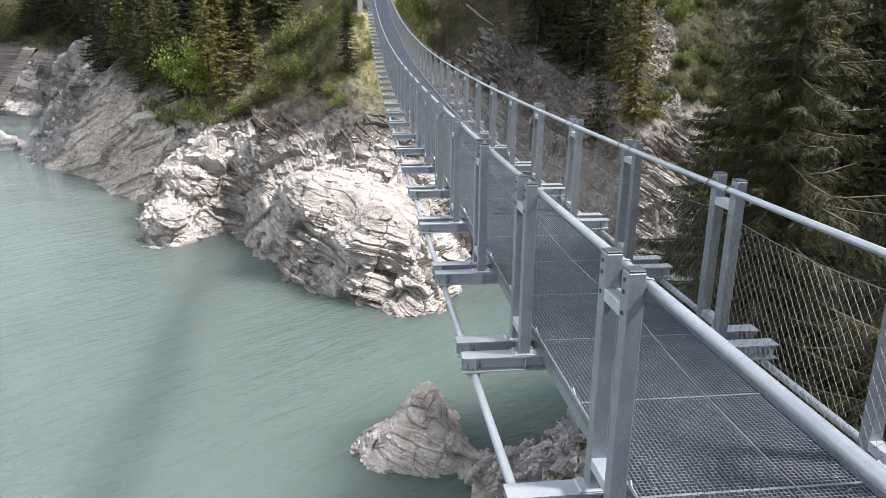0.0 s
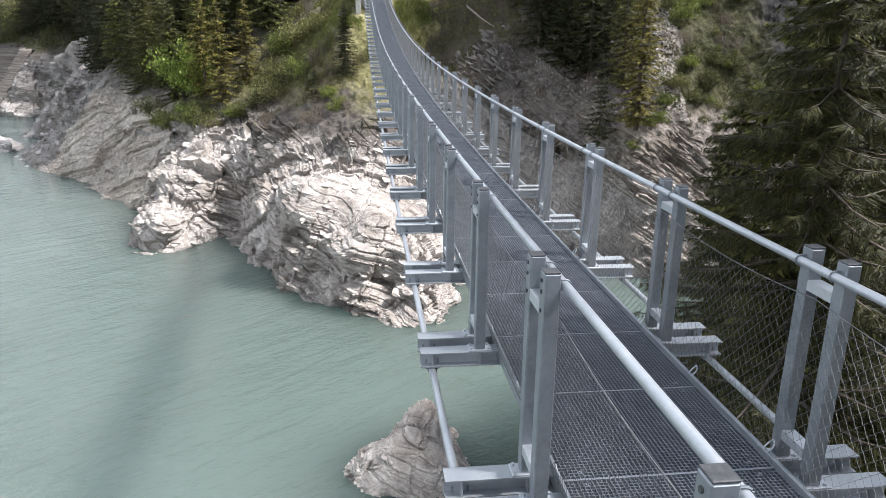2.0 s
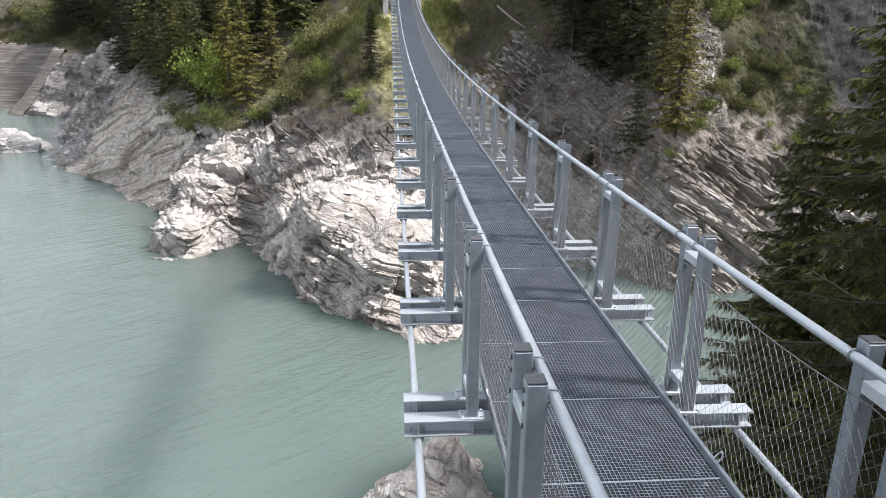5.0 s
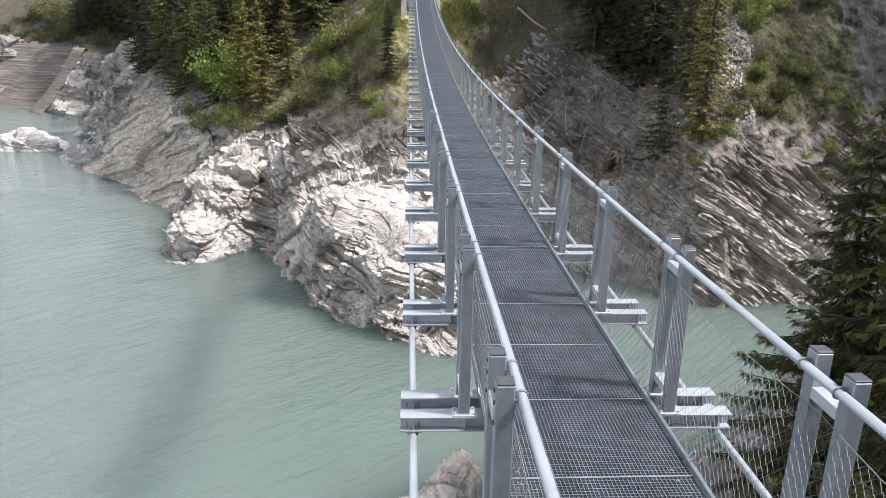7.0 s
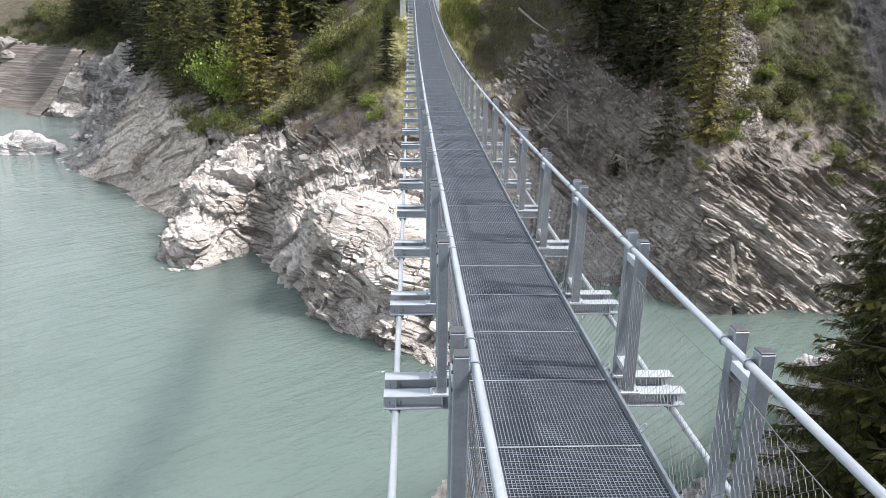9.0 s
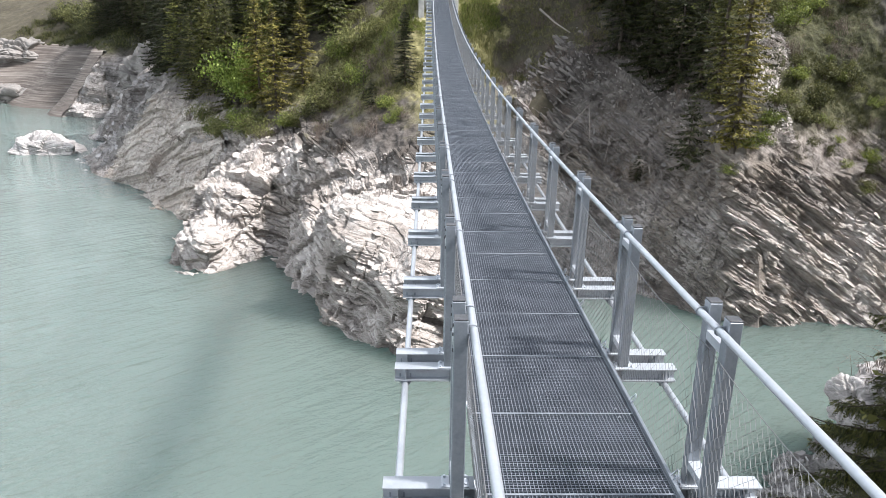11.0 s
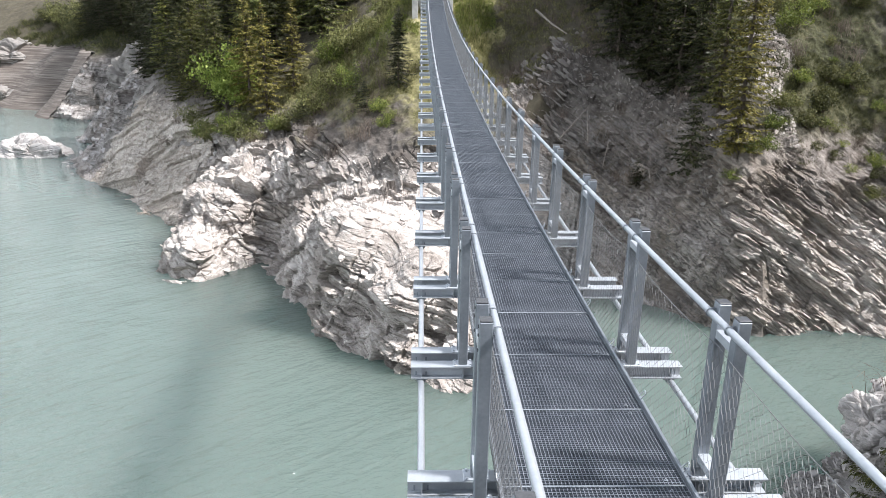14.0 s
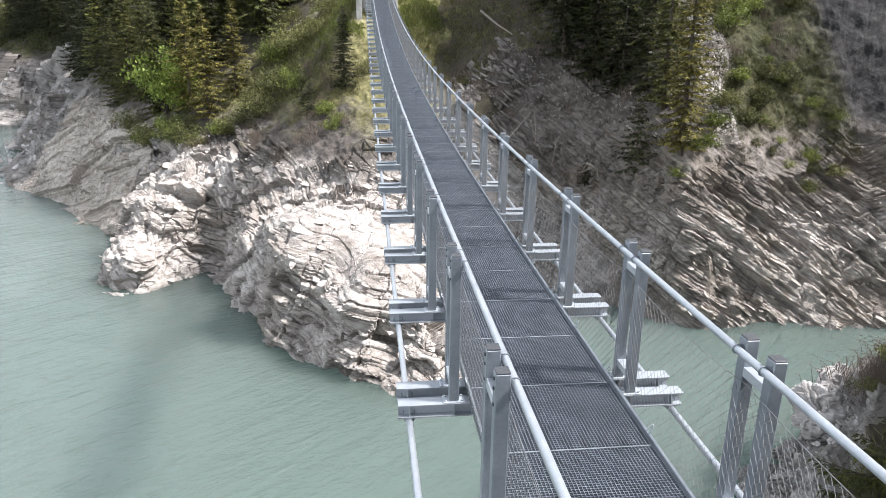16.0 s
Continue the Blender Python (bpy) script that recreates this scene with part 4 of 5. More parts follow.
def spruce(x, y, kind, size=1.0, leaf=NEEDLE, label="dark green spruce on the slope", group="spruces on the slopes", sink=0.3):
    key = (kind, leaf.name)
    turn = random.uniform(0, 6.28)
    at = (x, y, ground_at(x, y) - sink)
    if key not in protos:
        protos[key] = make_tree("spruce", kinds[kind], at, leaf, label, "tree", group, turn, size)
        return protos[key]
    ob = copy_thing(protos[key], Matrix.Translation(at) @ Matrix.Rotation(turn, 4, "Z"))
    ob.scale = (size, size, size)
    ob["label"] = label
    return ob


OLD = "yellowish half-bare spruce above the rock headland"
spruce(-19.8, 93.5, 3, 1.15, NEEDLE_OLD, OLD)
spruce(-16.8, 95.5, 3, 1.0, NEEDLE_OLD, OLD)
spruce(-22.5, 97.0, 3, 1.2, NEEDLE_OLD, OLD)
# needle colours with sun or shade painted in alternate with plain olive
for x, y, k, s in [(-27.5, 101, 0, 1.0), (-30, 106, 1, 1.1), (-33, 109, 0, 1.1), (-37, 117, 2, 1.0), (-40.5, 122, 0, 1.1), (-36, 112, 1, 0.9), (-25, 106, 2, 0.9), (-20, 103, 1, 1.0),
                   (-14, 103, 0, 0.9), (-11, 106, 2, 0.8), (-8, 108, 1, 1.0), (-17, 107, 0, 1.0), (-5, 112, 2, 0.9), (-12, 112, 2, 1.0), (-22, 112, 0, 1.1), (-29, 118, 2, 1.0)]:
    spruce(x, y, k, s, NEEDLE_LIT if int(x + y) % 3 == 0 else NEEDLE_OLIVE if int(x + y) % 3 == 1 else NEEDLE_SHADED)
for x, y in [(-49, 143), (-52, 149), (-56, 155), (-54, 160), (-58, 168), (-60, 181), (-64, 184), (-68, 194), (-70, 199), (-77, 203), (-56, 172), (-66, 184), (-46, 138), (-44, 132), (-72, 196), (-50, 155), (-82, 207), (-86, 211), (-90, 217), (-94, 221), (-98, 226), (-102, 231), (-80, 212), (-86, 219), (-92, 226), (-98, 233), (-104, 239), (-76, 208), (-84, 226), (-94, 236)]:
    spruce(x, y, 2, random.uniform(1.05, 1.4), NEEDLE_SHADED, "tall dark spruce in the forest over the far shore", "forest spruces")
for x, y, k, s, lab in [(-3.6, 83.4, 0, 0.56, "young dark spruce beside the bridge on the far bank"), (-8.3, 85, 4, 1.1, "thin young spruce on the brushy slope"),
                        (-7.2, 82.3, 5, 0.75, "low bushy young spruce on the brushy slope"), (-14.5, 88.5, 5, 0.8, "low bushy young spruce on the brushy slope"),
                        (21.8, 66.6, 5, 1.5, "low broad spruce above the dark shale cliff"), (28.9, 64.9, 4, 0.6, "knee-high yellow-green young spruce on the bank"),
                        (19.0, 71.6, 5, 0.6, "low bushy spruce over dead roots")]:
    spruce(x, y, k, s, NEEDLE_SHADED if k in (0, 5) else NEEDLE, lab, "young spruces", 0.1)
# the yellow needle colour stands in for sun on this crown
spruce(24.2, 63.4, 6, 1.0, NEEDLE_OLD, "sunlit yellow-green spruce above the shale cliff", "spruces on the slopes")
spruce(24.2, 67.8, 6, 0.95, NEEDLE_OLIVE, "sunlit yellow-green spruce above the shale cliff", "spruces on the slopes")
for x, y, k, s in [(18, 88, 2, 1.0), (21, 86, 1, 1.1), (24, 84, 0, 1.2), (20, 93, 2, 1.0), (16, 96, 0, 1.1), (26, 90, 2, 1.1), (9, 104, 1, 1.0),
                   (23, 79, 1, 1.0), (25, 75, 0, 1.0), (28, 83, 2, 1.0), (20.5, 82, 0, 1.0), (31, 88, 0, 1.2), (13, 99, 2, 1.0), (6, 102, 0, 1.0)]:
    spruce(x, y, k, s)
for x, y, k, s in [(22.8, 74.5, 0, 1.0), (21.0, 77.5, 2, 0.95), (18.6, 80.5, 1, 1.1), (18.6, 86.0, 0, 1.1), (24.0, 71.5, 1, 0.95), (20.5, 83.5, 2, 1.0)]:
    spruce(x, y, k, s, NEEDLE_SHADED, "dark spruce over the shaded gully", "spruces on the slopes")
for x, y, k, s in [(10.8, 18.0, 2, 0.95), (17.5, 24, 0, 1.0), (22, 28, 1, 0.9)]:
    spruce(x, y, k, s, NEEDLE_OLIVE, "olive green spruce at the edge of the near wood", "near wood")
# fill trees off to the right, added outside the view
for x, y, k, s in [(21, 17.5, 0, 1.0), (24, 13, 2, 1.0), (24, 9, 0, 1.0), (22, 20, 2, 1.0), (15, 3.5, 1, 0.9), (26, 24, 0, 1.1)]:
    spruce(x, y, k, s, NEEDLE_SHADED, "dark spruce added beside the near bank, mostly out of view", "near wood")
# more trees past the right edge, added to keep sun off the near bank
shade_wood = []
tries = 0
while len(shade_wood) < 34 and tries < 3000:
    tries += 1
    x, y = random.uniform(11, 38), random.uniform(-6, 34)
    if x + 1.5 < 0.84 * (y - 5) + 6.5 or x < 23 and 6 < y < 17 or min([math.hypot(x - a, y - c) for a, c in shade_wood] or [9]) < 3.0:
        continue
    shade_wood.append((x, y))
    spruce(x, y, random.choice((0, 1, 2)), random.uniform(0.9, 1.25), NEEDLE_SHADED, "dark spruce added beside the near bank, mostly out of view", "near wood")


# forest on the slopes above, thinning round the bridge end
# its upper trees stand out of view, added to shade the gully
placed = []
tries = 0
while len(placed) < 105 and tries < 4000:
    tries += 1
    x, y = random.uniform(-48, 62), random.uniform(82, 138)
    if -9 < x < 6.5 and y < 112 or 5 < x < 17 and y < 98 or x < 6 and y < 100 or (26 < x < 44 and y < 84 + (x - 26) * 0.2) or x < -28 and y < 118 or ground_at(x, y) < -3:
        continue
    if min([math.hypot(x - a, y - c) for a, c in placed] or [9]) < 3.2:
        continue
    placed.append((x, y))
    spruce(x, y, random.choice((0, 1, 2)), random.uniform(0.85, 1.3), NEEDLE, "dark green spruce in the hillside forest", "forest spruces")


# ---- broadleaf shrubs, brush, grass ----
def bush_arrays(R, Hh, count, seed, leaf_size):
    rng = np.random.default_rng(seed)
    stems_v, stems_f, ends = [], [], []
    for i in range(int(14 + 6 * R)):
        a, t = rng.random() * 6.28, rng.uniform(0.1, 1.0) ** 0.6
        e = np.array([math.cos(a) * R * t, math.sin(a) * R * t, Hh * rng.uniform(0.45, 1.05) * (1 - 0.45 * t * t)])
        m = e * np.array([0.45, 0.45, 0.62]) + rng.normal(0, 0.06, 3)
        vs, fs = tube_data([(0, 0, -0.3), m, e], [0.025 * Hh / 2, 0.014 * Hh / 2, 0.004], 3)
        k = len(stems_v)
        stems_v += [tuple(q) for q in vs]
        stems_f += [tuple(j + k for j in q) for q in fs if len(q) == 4]
        for _ in range(3):
            ends.append(e + rng.normal(0, 0.22 * R, 3) * np.array([1, 1, 0.7]))
        ends.append(m)
    ends = np.array(ends)
    c = ends[rng.integers(0, len(ends), count)] + rng.normal(0, 0.16 * R, (count, 3)) * np.array([1, 1, 0.8])
    c[:, 2] = np.maximum(c[:, 2], 0.05)
    d = unit(rng.normal(0, 1, (count, 3)) + np.array([0, 0, 0.3]))
    size = leaf_size * rng.uniform(0.6, 1.4, count)
    v, f = blades(c, c + d * size[:, None], size * 0.33, unit(rng.normal(0, 1, (count, 3))))
    return v, f, stems_v, stems_f


def brush_arrays(seed):
    """A tangle of thin bare stems."""
    rng = np.random.default_rng(seed)
    tv, tf = [], []
    for i in range(46):
        a = rng.random() * 6.28
        l = rng.uniform(0.5, 1.7)
        out = np.array([math.cos(a), math.sin(a), 0]) * rng.uniform(0.3, 1.0)
        p0 = rng.normal(0, 0.35, 3) * np.array([1, 1, 0])
        pts = [p0 + np.array([0, 0, -0.2]), p0 + out * l * 0.4 + np.array([0, 0, l * 0.55]), p0 + out * l + np.array([0, 0, l * rng.uniform(0.3, 0.8)])]
        vs, fs = tube_data(pts, [0.014, 0.009, 0.003], 3)
        k = len(tv)
        tv += [tuple(q) for q in vs]
        tf += [tuple(j + k for j in q) for q in fs if len(q) == 4]
    return tv, tf


bush_kinds = [bush_arrays(1.1, 1.7, 1500, 31, 0.15), bush_arrays(1.7, 2.4, 2200, 32, 0.17), bush_arrays(0.8, 1.0, 800, 33, 0.12)]
birch = bush_arrays(2.0, 4.5, 4200, 35, 0.22)
brush_kinds = [brush_arrays(41), brush_arrays(42), brush_arrays(43)]
bush_protos = {}


def bush(x, y, kind, leaf, size=1.0, label="olive-green leafy shrub on the slope", z=None):
    at = (x, y, (ground_at(x, y) if z is None else z) - 0.1)
    turn = random.uniform(0, 6.28)
    key = (kind, leaf.name)
    if key not in bush_protos:
        v, f, tv, tf = bush_kinds[kind]
        ob = tagged(empty("shrub", at), label, "shrub", "shrubs on the slopes")
        mesh_object("branchwork", tv, tf, TWIG, True, ob)
        mesh_object("foliage", v, f, leaf, False, ob)
        bush_protos[key] = ob
    else:
        ob = copy_thing(bush_protos[key], Matrix.Translation(at))
        ob["label"] = label
    ob.rotation_euler = (0, 0, turn)
    ob.scale = (size, size, size)
    return ob


v, f, tv, tf = birch
for x, y, s in [(-26.2, 100, 1.6), (-24.5, 98.3, 1.1)]:
    ob = tagged(empty("birch", (x, y, ground_at(x, y) - 0.2)), "bright fresh-green young birch among dark spruces", "tree")
    mesh_object("branchwork", tv, tf, BARK, True, ob)["kind"] = "stuff"
    mesh_object("crown", v, f, LEAF_BRIGHT, False, ob)
    ob.scale = (s, s, s * 1.15)

for x, y, k, s, leaf in [(-11.5, 91, 1, 1.3, LEAF_OLIVE), (-9.5, 89.5, 1, 1.1, LEAF), (-13.5, 90, 1, 1.2, LEAF_OLIVE), (-22, 91.5, 1, 1.2, LEAF_OLIVE), (-24.5, 94, 1, 1.2, LEAF), (-18, 90, 0, 1.1, LEAF),
                         (-16, 89, 1, 1.0, LEAF_OLIVE), (-20.5, 89.6, 0, 1.1, LEAF_OLIVE), (-27.5, 97, 1, 1.2, LEAF_OLIVE), (-29.5, 100, 0, 1.3, LEAF), (-5.5, 81, 0, 0.9, LEAF), (-4.2, 79.6, 2, 0.9, LEAF),
                         (-4.9, 79.0, 2, 1.1, LEAF), (-32, 103, 1, 1.1, LEAF_OLIVE), (-10, 96, 1, 1.4, LEAF_OLIVE), (-7, 94, 0, 1.3, LEAF_OLIVE), (-12.5, 97, 1, 1.2, LEAF), (-6, 98, 1, 1.0, LEAF_OLIVE),
                         (25.2, 63.2, 2, 0.9, LEAF), (26.4, 63.6, 2, 1.2, LEAF), (23.8, 62.9, 2, 0.8, LEAF), (27.5, 64.4, 0, 0.8, LEAF), (28.3, 65.6, 0, 0.9, LEAF_OLIVE),
                         (33, 74, 1, 1.0, LEAF), (35, 76, 0, 1.2, LEAF), (31.5, 76, 1, 1.0, LEAF_OLIVE), (37, 78, 1, 1.0, LEAF), (34, 80, 1, 1.1, LEAF_OLIVE), (30, 67, 0, 0.8, LEAF_OLIVE), (31.5, 69, 0, 0.8, LEAF),
                         (9, 13.5, 0, 1.1, LEAF_OLIVE), (10, 15.5, 1, 0.9, LEAF_OLIVE), (8.2, 12, 2, 1.0, LEAF_OLIVE), (8.6, 10.2, 2, 0.9, LEAF_OLIVE), (9.4, 11.2, 0, 0.7, LEAF_OLIVE), (7.9, 9.2, 2, 0.9, LEAF_OLIVE), (10.2, 12.4, 2, 0.9, LEAF_OLIVE), (11.5, 17, 1, 0.9, LEAF_OLIVE), 
                         (9.2, 17.5, 0, 1.1, LEAF_OLIVE), (8.6, 22.3, 2, 1.0, LEAF_OLIVE)]:
    bush(x, y, k, leaf, s)
for i in range(70):
    x, y = random.uniform(-135, -86), random.uniform(222, 262)
    if y > 262 - (x + 135) * 0.72 - 8 and x < -103:
        bush(x, y, 1, LEAF_OLIVE if i % 3 else MEADOW, random.uniform(1.6, 3.0), "light green shrub on the grassy far bank")

rng = np.random.default_rng(81)
for i in range(70):
    x, y = rng.uniform(28, 41), rng.uniform(64.5, 84)
    if abs(x - 28.0 - (y - 64) * 0.22) > 2.0:
        bush(x, y, 2 if i % 4 else 0, (MEADOW, LEAF_OLIVE, MEADOW, LEAF)[i % 4], rng.uniform(0.5, 1.1), "low olive shrub in the steep grass")
BANK_SHRUBS = [(22.6, 36.3, 2, 0.9), (23.2, 38.1, 2, 0.7), (23.8, 36.8, 0, 0.8)]
for x, y, kk, size in BANK_SHRUBS:
    bush(x, y, kk, LEAF_OLIVE, size, "olive shrub on the dark near bank")
brush_protos = []
for kx in brush_kinds:
    ob = tagged(mesh_object("brush", kx[0], kx[1], TWIG), "tangle of bare brown twigs on the slope", "brush", "bare brush")
    brush_protos.append(ob)
spots = [(random.uniform(-24, -2), random.uniform(77, 90)) for _ in range(70)] + [(random.uniform(7, 23), random.uniform(72, 84)) for _ in range(34)] + [(random.uniform(7, 17), random.uniform(84, 97)) for _ in range(26)] + \
        [(random.uniform(-40, -24), random.uniform(92, 108)) for _ in range(22)] + [(random.uniform(9, 20), random.uniform(10, 33)) for _ in range(30)] + \
        [(random.uniform(26, 40), random.uniform(66, 78)) for _ in range(20)] + [(random.uniform(22.3, 28), random.uniform(31, 41)) for _ in range(60)]
n = 0
for i, (x, y) in enumerate(spots):
    z = ground_at(x, y)
    if z < -10.5 and not (x > 22 and y < 45) or (y > 41.5 and z < -9.3 and x < 8):
        continue
    m = Matrix.LocRotScale((x, y, z), Euler((random.uniform(-0.3, 0.3), random.uniform(-0.3, 0.3), random.uniform(0, 6.28))), Vector((1, 1, 1)) * random.uniform(0.7, 1.5))
    if n < 3:
        brush_protos[n].matrix_basis = m
    else:
        q = copy_thing(brush_protos[n % 3], m)
        q.matrix_basis = m
    n += 1


def turf(name, x0, x1, y0, y1, count, leaf, seed, low, high, size, label, bare=None):
    """Loose tufts of grass blades over a stretch of slope."""
    rng = np.random.default_rng(seed)
    x, y = rng.uniform(x0, x1, count), rng.uniform(y0, y1, count)
    z = base_height(x, y)
    c = np.stack([x, y, z], 1)
    keep = (z > low) & (z < high) & (fbm(c * 0.3 + seed, 3) > -0.15)
    if bare:
        keep &= ~bare(x, y)
    c = np.repeat(c[keep], 9, 0)
    n = len(c)
    c = c + rng.normal(0, size * 0.35, (n, 3)) * np.array([1, 1, 0.25])
    d = unit(rng.normal(0, 0.55, (n, 3)) + np.array([0, -0.35, 1.0])) * (size * rng.uniform(0.5, 1.2, n))[:, None]
    v, f = blades(c - np.array([0, 0, 0.05]), c + d, np.full(n, size * 0.035), unit(rng.normal(0, 1, (n, 3))))
    return tagged(mesh_object(name, v, f, leaf), label, "grass", kind="stuff")


turf("grass_tufts", -14, 6, 84, 104, 5200, STRAW, 51, -4, 14, 0.7, "pale yellow-green grass on the slope under the bridge end")
turf("grass_tufts", -32, -2, 82, 100, 7000, STRAW, 52, -8, 4, 0.5, "olive grass and herbs between shrubs")
turf("grass_tufts", 28, 42, 63, 88, 16000, MEADOW, 53, -7.0, 16, 0.30, "olive green grass on the steep right slope",
     lambda x, y: np.abs(x - 28.0 - (y - 64) * 0.22 - 0.5 * np.sin(y)) < 1.5)
turf("grass_tufts", 5, 22, 3, 33, 5200, STRAW, 54, -12, 0, 0.5, "ochre grass on the near bank")
turf("grass_tufts", -8, -1.5, 84, 101, 5200, LEAF, 57, 0.5, 14, 0.45, "fresh sunlit grass on the slope beside the bridge end")
turf("grass_tufts", 8.6, 12.5, 9.5, 14, 1500, RUST, 58, -9, -3, 0.4, "rusty ochre grass mound on the near bank")
turf("grass_tufts", 4, 12, 80, 92, 1500, STRAW, 55, -2, 8, 0.5, "dry grass beside the bridge end")
turf("grass_tufts", 7, 18, 82, 100, 3000, STRAW, 60, -2, 14, 0.5, "thin dry grass over the gully")
turf("grass_tufts", 2.6, 7, 86, 98, 2600, LEAF, 59, 1.5, 14, 0.45, "fresh yellow-green grass beside the far pylon")
turf("grass_tufts", -140, -80, 200, 262, 9000, MEADOW, 56, -2, 14, 1.6, "light green grass on the far bank")


# ---- loose shale ----
def slabs(name, P, R, bed, count, seed, mat, lo, hi, zmax, label, jitter=0.28, along=None, slim=(0.35, 0.9), thick=(0.07, 0.2)):
    rng = np.random.default_rng(seed)
    ok = np.where((R > 0.5) & (P[:, 2] > WATER - 0.4) & (P[:, 2] < zmax))[0]
    c = P[rng.choice(ok, count)]
    n = unit(bed + rng.normal(0, jitter, (count, 3)) * np.array([1, 1, 0.4]))
    lead = rng.normal(0, 1, (count, 3)) if along is None else np.cross(along + rng.normal(0, 0.15, (count, 3)), n)
    a = unit(np.cross(n, lead))
    bb = np.cross(n, a)
    la = np.exp(rng.uniform(np.log(lo), np.log(hi), count))
    lb = la * rng.uniform(*slim, count)
    th = la * rng.uniform(*thick, count)
    corner = np.array([(-1, -1), (0.2, -1.15), (1, -0.6), (1.05, 0.5), (0.3, 1), (-0.9, 0.8)])
    k = len(corner)
    vs = []
    for s in (1, -1):
        for cx, cy in corner:
            jx, jy = rng.uniform(0.65, 1.15, count), rng.uniform(0.65, 1.15, count)
            vs.append(c + a * (la * cx * jx * 0.5)[:, None] + bb * (lb * cy * jy * 0.5)[:, None] + n * (th * s * 0.5)[:, None])
    V = np.stack(vs, 1).reshape(-1, 3)
    q = np.arange(count)[:, None] * (2 * k)
    F = []
    for i in range(k):
        j = (i + 1) % k
        F.append(np.concatenate([q + i, q + k + i, q + k + j, q + j], 1))
    for s, order in ((0, 1), (k, -1)):
        F.append(np.concatenate([q + s, q + s + 1, q + s + 2, q + s + 3], 1)[:, ::order])
        F.append(np.concatenate([q + s, q + s + 3, q + s + 4, q + s + 5], 1)[:, ::order])
    return tagged(mesh_object(name, V, np.concatenate(F), mat), label, "rock slabs", kind="stuff")


slabs("shale_slabs", P1, R1, BED_LEFT, 260, 61, SLAB, 0.5, 1.5, -8.5, "pale broken shale slabs and plates on the headland", 0.10, None, (0.35, 0.9), (0.06, 0.13))
slabs("shale_chips", P1, R1, BED_LEFT, 3600, 62, SLAB, 0.10, 0.32, -8.0, "small pale shale chips on the headland", 0.4)
slabs("shale_chips", P6, R6, BED_DIP, 1600, 70, SLAB_BUFF, 0.12, 0.5, -6.5, "buff shale rubble on the tilted slope", 0.4)
slabs("shale_chips", P7, R7, BED_LEFT, 700, 71, SLAB, 0.08, 0.3, -12.0, "pale shale flakes on the low rock", 0.25)
STRIKE = np.array([0.80, -0.25, -0.55])
east = P2[:, 0] > 24
slabs("shale_slabs", P2, R2 * east, BED_RIGHT, 420, 63, SLAB_DARK, 0.3, 1.2, -6.3, "dark tilted shale plates with pale edges", 0.16, STRIKE, (0.3, 0.8), (0.04, 0.1))
slabs("shale_slabs", P2, R2 * east, BED_RIGHT, 500, 67, SLAB, 0.25, 1.0, -11.5, "pale shale plates low on the dark cliff", 0.2, STRIKE, (0.3, 0.8), (0.04, 0.1))
slate = (P2[:, 0] < 14) & (P2[:, 1] > 75.5) & (P2[:, 1] < 85.5) & (P2[:, 2] > -7)
slabs("shale_slabs", P2, 1.0 * slate, BED_RIGHT, 220, 77, SLAB_DARK, 0.4, 1.6, 6.0, "black slate plates below the far bridge end", 0.2, STRIKE, (0.4, 0.9), (0.08, 0.2))
gully = (P2[:, 0] < 23.5) & (P2[:, 2] < 4) & (P2[:, 1] < 85)
slabs("shale_chips", P2, 1.0 * gully, BED_RIGHT, 6500, 66, SLAB_DARK, 0.12, 0.6, 4.0, "brown and grey shale rubble in the gully", 0.8)
chute = np.abs(P2[:, 0] - 28.0 - (P2[:, 1] - 64) * 0.22 - 0.5 * np.sin(P2[:, 1])) < 1.5 + 0.5 * vnoise(P2 * 0.8)
slabs("scree", P2, 1.0 * chute * (P2[:, 2] > -5.5), BED_RIGHT, 4500, 68, SLAB, 0.08, 0.42, 12.0, "pale sunlit scree running down the slope", 0.9)
slabs("shale_chips", P3, R3 * (P3[:, 0] > 4), BED_LEFT, 6500, 64, SLAB_GREY, 0.10, 0.5, -13.8, "grey broken shale on the near bank", 0.6)
slabs("shale_slabs", P4, R4 * (P4[:, 1] < 215) * (P4[:, 0] > -100), BED_LEFT, 500, 65, SLAB_GREY, 0.4, 1.5, -3.0, "grey boulders and slabs along the far shore", 0.4, None, (0.4, 0.9), (0.2, 0.55))


def islet(name, at, size, seed, label, n=90, bed=BED_LEFT, mat=None, rough=0.4, grain=1.0):
    """A shale rock standing out of the water."""
    th, ph = np.meshgrid(np.linspace(0, 2 * math.pi, 2 * n, endpoint=False), np.linspace(0.02, 0.62 * math.pi, n))
    d = np.stack([np.cos(th) * np.sin(ph), np.sin(th) * np.sin(ph), np.cos(ph)], -1).reshape(-1, 3)
    p = d * np.array(size)
    w = p + np.array(at)
    r = 1 + 0.30 * fbm(d * 1.6 + seed, 3)
    p = p * r[:, None] + d * (grain * shale(w / grain, bed, rough))[:, None]
    i = (np.arange(n - 1)[:, None] * 2 * n + np.arange(2 * n)[None, :])
    j = (np.arange(n - 1)[:, None] * 2 * n + (np.arange(2 * n)[None, :] + 1) % (2 * n))
    f = np.stack([i, i + 2 * n, j + 2 * n, j], -1).reshape(-1, 4)
    ob = mesh_object(name, p, f, mat or SLAB)
    ob.location = at
    return tagged(ob, label, "rock")


islet("islet", (-74, 139, WATER - 0.6), (6.2, 3.5, 4.2), 9, "pale rock islet in the far water", 60, FAR_BED, SLAB_GREY, 0.5)
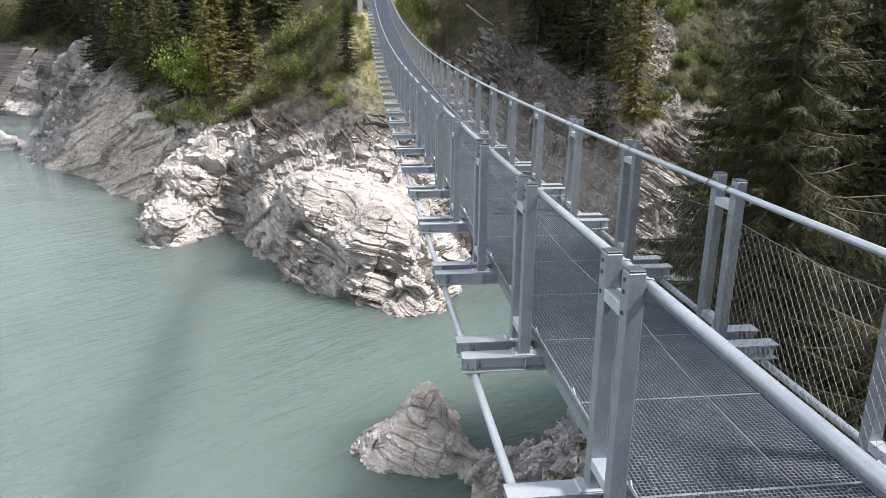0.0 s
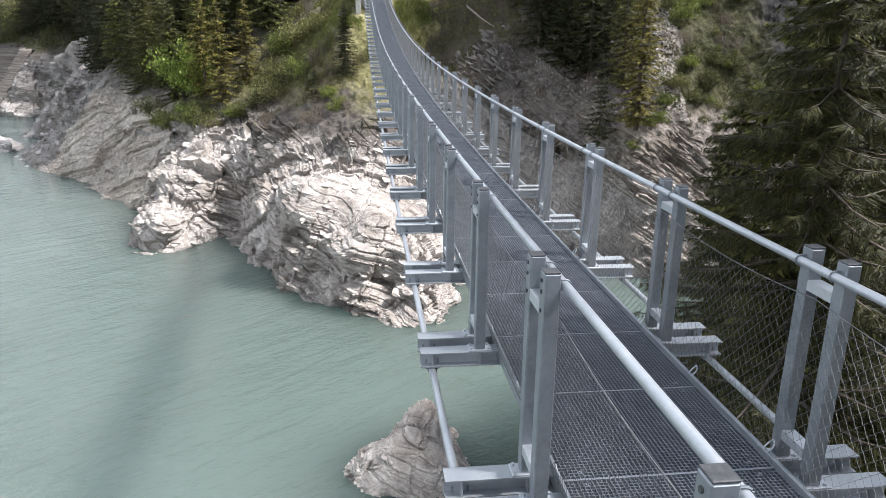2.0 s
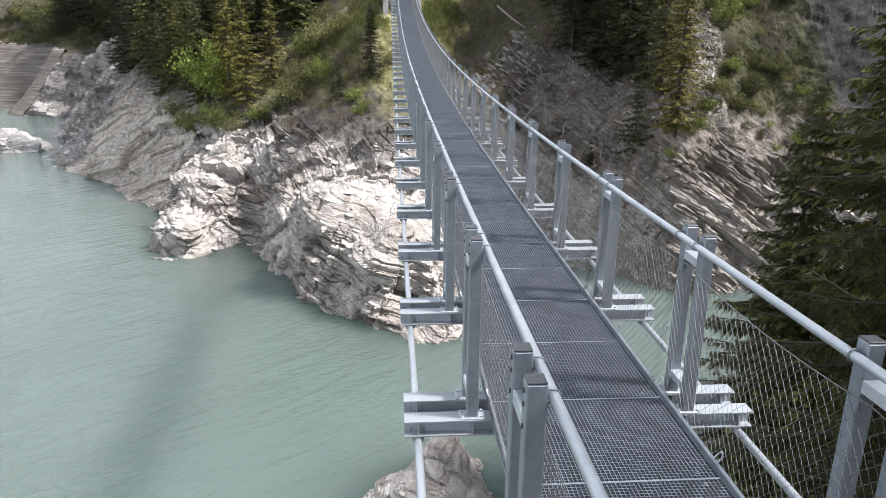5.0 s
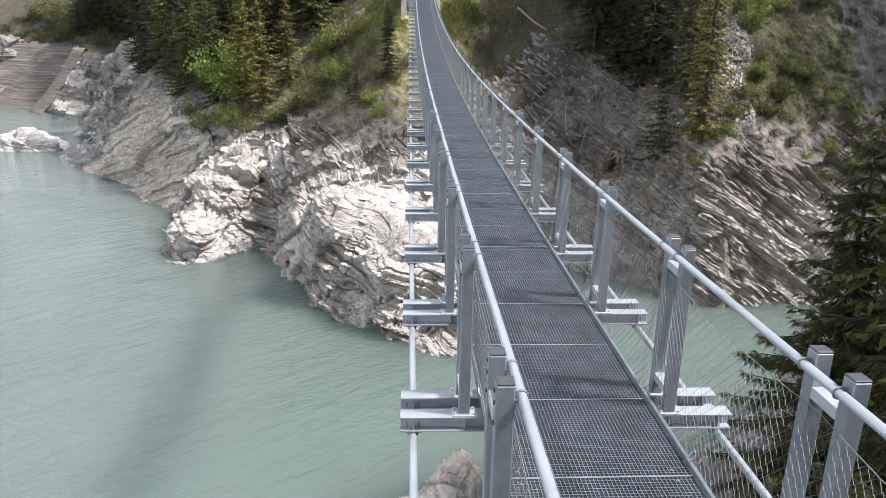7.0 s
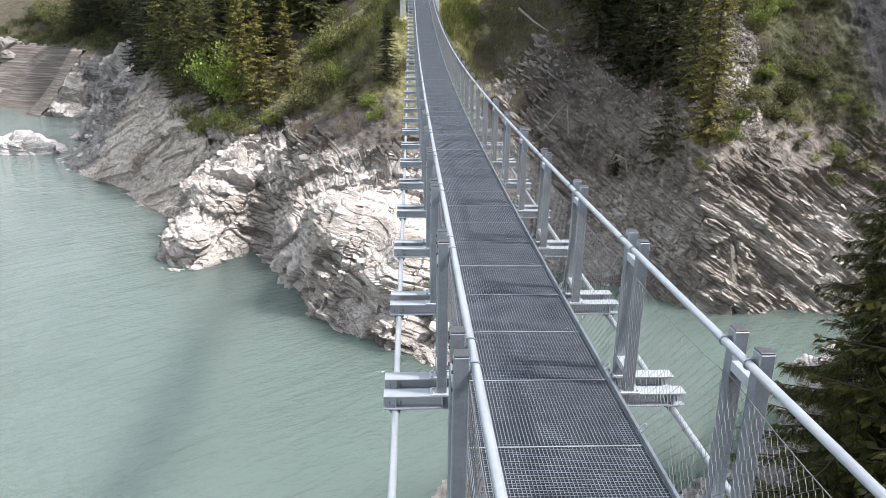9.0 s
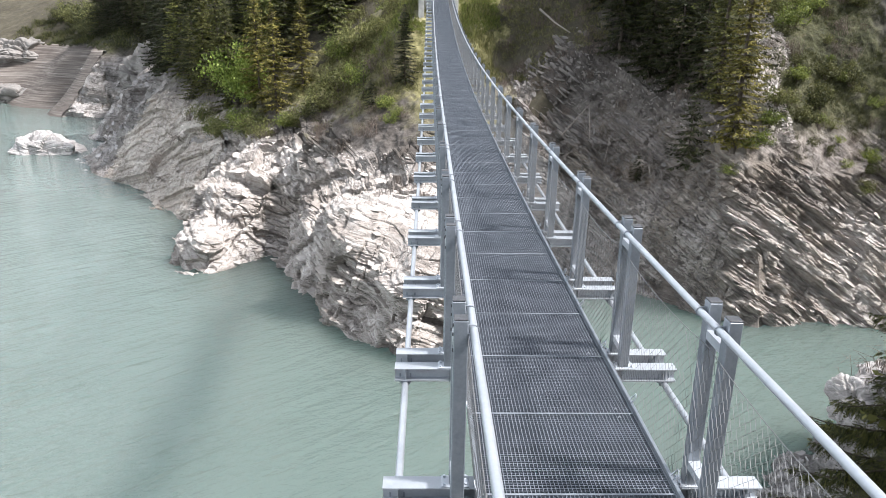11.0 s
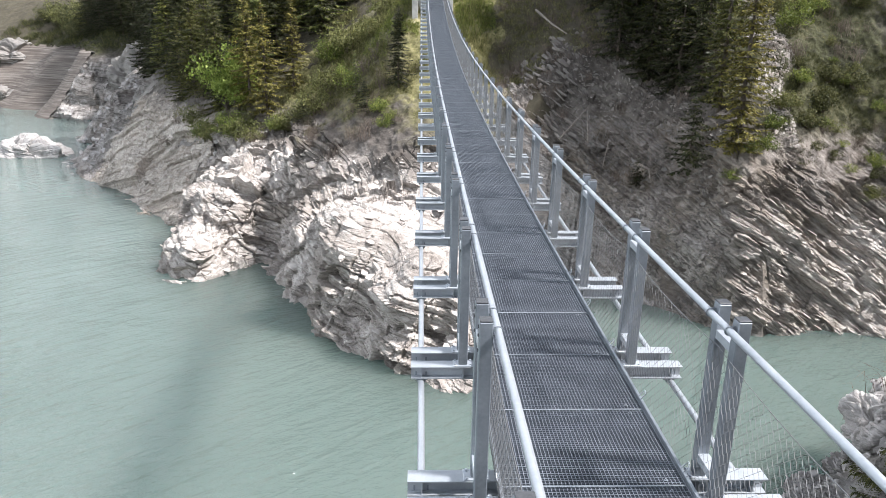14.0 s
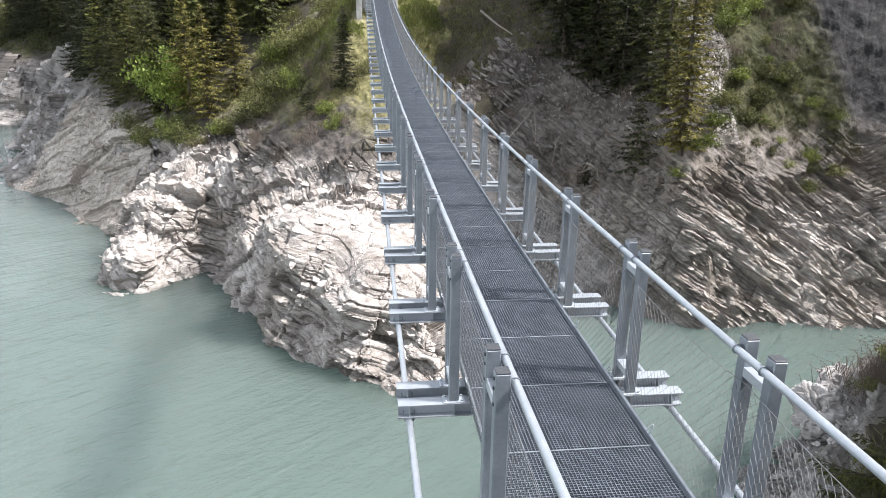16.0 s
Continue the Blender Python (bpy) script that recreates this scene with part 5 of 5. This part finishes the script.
islet("shore_rock", (-23.3, 73.8, WATER - 0.3), (2.6, 2.0, 2.6), 12, "pale ledge of layered shale at the waterline", 70)


islet("shore_rock", (21.5, 37.9, -15.3), (1.35, 1.35, 1.7), 14, "pale sunlit rock on the tip of the near bank", 90, BED_LEFT, SLAB_GREY, 0.6, 0.6)


for at, size, seed, text in [((-134, 233, -19.5), (9, 5, 4.0), 3, "pale rock hump beside the silt terrace"), ((-138, 247, -6), (10, 6, 5), 5, "pale rock ledge above the silt terrace"),
                             ((-73, 190, -9), (6, 5, 6.5), 6, "grey rock cliff under the dark spruces"), ((-62, 174, -6), (5, 5, 7), 7, "grey rock cliff under the dark spruces")]:
    islet("rock_outcrop", at, size, seed, text, 80, FAR_BED, SLAB_DARK, 0.8, 2.0)


# ---- silt terraces on the far shore ----
xs, ys = np.arange(-150, -80, 0.9), np.arange(188, 262, 0.5)
X, Y = np.meshgrid(xs, ys)
x, y = X.ravel(), Y.ravel()
z = base_height(x, y) + 0.9
z = np.where(z < -2.2, 0.35 * z + 0.65 * np.floor(z / 0.8) * 0.8 + 0.3, z - 4)
nx, ny = len(xs), len(ys)
i = (np.arange(ny - 1)[:, None] * nx + np.arange(nx - 1)[None, :]).ravel()
# the silt ends against rock along a diagonal
edge = -84 - (204 - y) * 1.5 + 1.5 * vnoise(np.stack([x, y, z], 1) * 0.3)
quad = np.stack([i, i + 1, i + nx + 1, i + nx], 1)
quad = quad[(x < edge)[quad].all(1)]
silt = mesh_object("ground_silt_terrace", np.stack([x, y, z], 1), quad, MUD, True)
tagged(silt, "brown silt terraces left by the falling lake", "silt bank", kind="structure")


# ---- dead wood ----
def log(pts, r0, r1, label, name="log"):
    bm = bmesh.new()
    n = len(pts)
    tube(bm, pts, [r0 + (r1 - r0) * i / (n - 1) for i in range(n)], 7)
    for q in bm.faces:
        q.smooth = True
    return tagged(part(name, bm, DEADWOOD), label, "log", "fallen wood")


log([(12.2, 75.4, -6.6), (13.6, 76.2, -5.2), (15.2, 77.2, -3.7)], 0.09, 0.05, "thin bleached trunk fallen across the gully")
log([(15.0, 75.2, -6.9), (15.1, 76.3, -5.3), (15.2, 77.4, -3.8)], 0.07, 0.05, "thin bleached trunk fallen across the gully")
log([(11.5, 89.4, 5.7), (12.9, 86.6, 4.2), (14.1, 84.2, 3.2)], 0.14, 0.06, "grey fallen trunk on the dark slope")
log([(16.2, 73.6, -8.9), (16.6, 74.2, -7.6), (16.9, 74.8, -6.6)], 0.06, 0.04, "thin bleached trunk fallen across the gully")


def root_mass(at, seed, size, count, label):
    rng = np.random.default_rng(seed)
    vs, fs = [], []
    for i in range(count):
        a = rng.random() * 6.28
        l = size * rng.uniform(0.4, 1.1)
        o = np.array([math.cos(a), math.sin(a) * 0.7, rng.uniform(-0.9, 0.5)])
        pts = [(0, 0, 0), o * l * 0.35 + rng.normal(0, 0.1 * size, 3), o * l * 0.7 + rng.normal(0, 0.14 * size, 3), o * l + rng.normal(0, 0.2 * size, 3)]
        v, f = tube_data(pts, [0.06 * size, 0.045 * size, 0.03 * size, 0.008 * size], 5)
        k = len(vs)
        vs += [tuple(q) for q in v]
        fs += [tuple(j + k for j in q) for q in f if len(q) == 4]
    ob = mesh_object("root_stump", vs, fs, DEADWOOD, True)
    ob.location = at
    return tagged(ob, label, "dead roots")


root_mass((19.6, 70.6, -8.6), 71, 1.7, 26, "tangle of dead roots hanging over the dark cliff")
root_mass((-37, 105.5, -11.6), 72, 1.7, 22, "weathered driftwood roots on the rock slope")
root_mass((-38.3, 102.0, -16.8), 73, 0.9, 16, "small weathered stump on the rock slope")
root_mass((-35.8, 93.6, -18.9), 74, 1.2, 14, "bleached driftwood at the waterline")
root_mass((22.6, 61.0, -19.0), 75, 1.3, 20, "driftwood branches lodged at the waterline")
root_mass((-4.5, 78.5, -6.6), 76, 1.0, 14, "dead roots in the brushy slope")
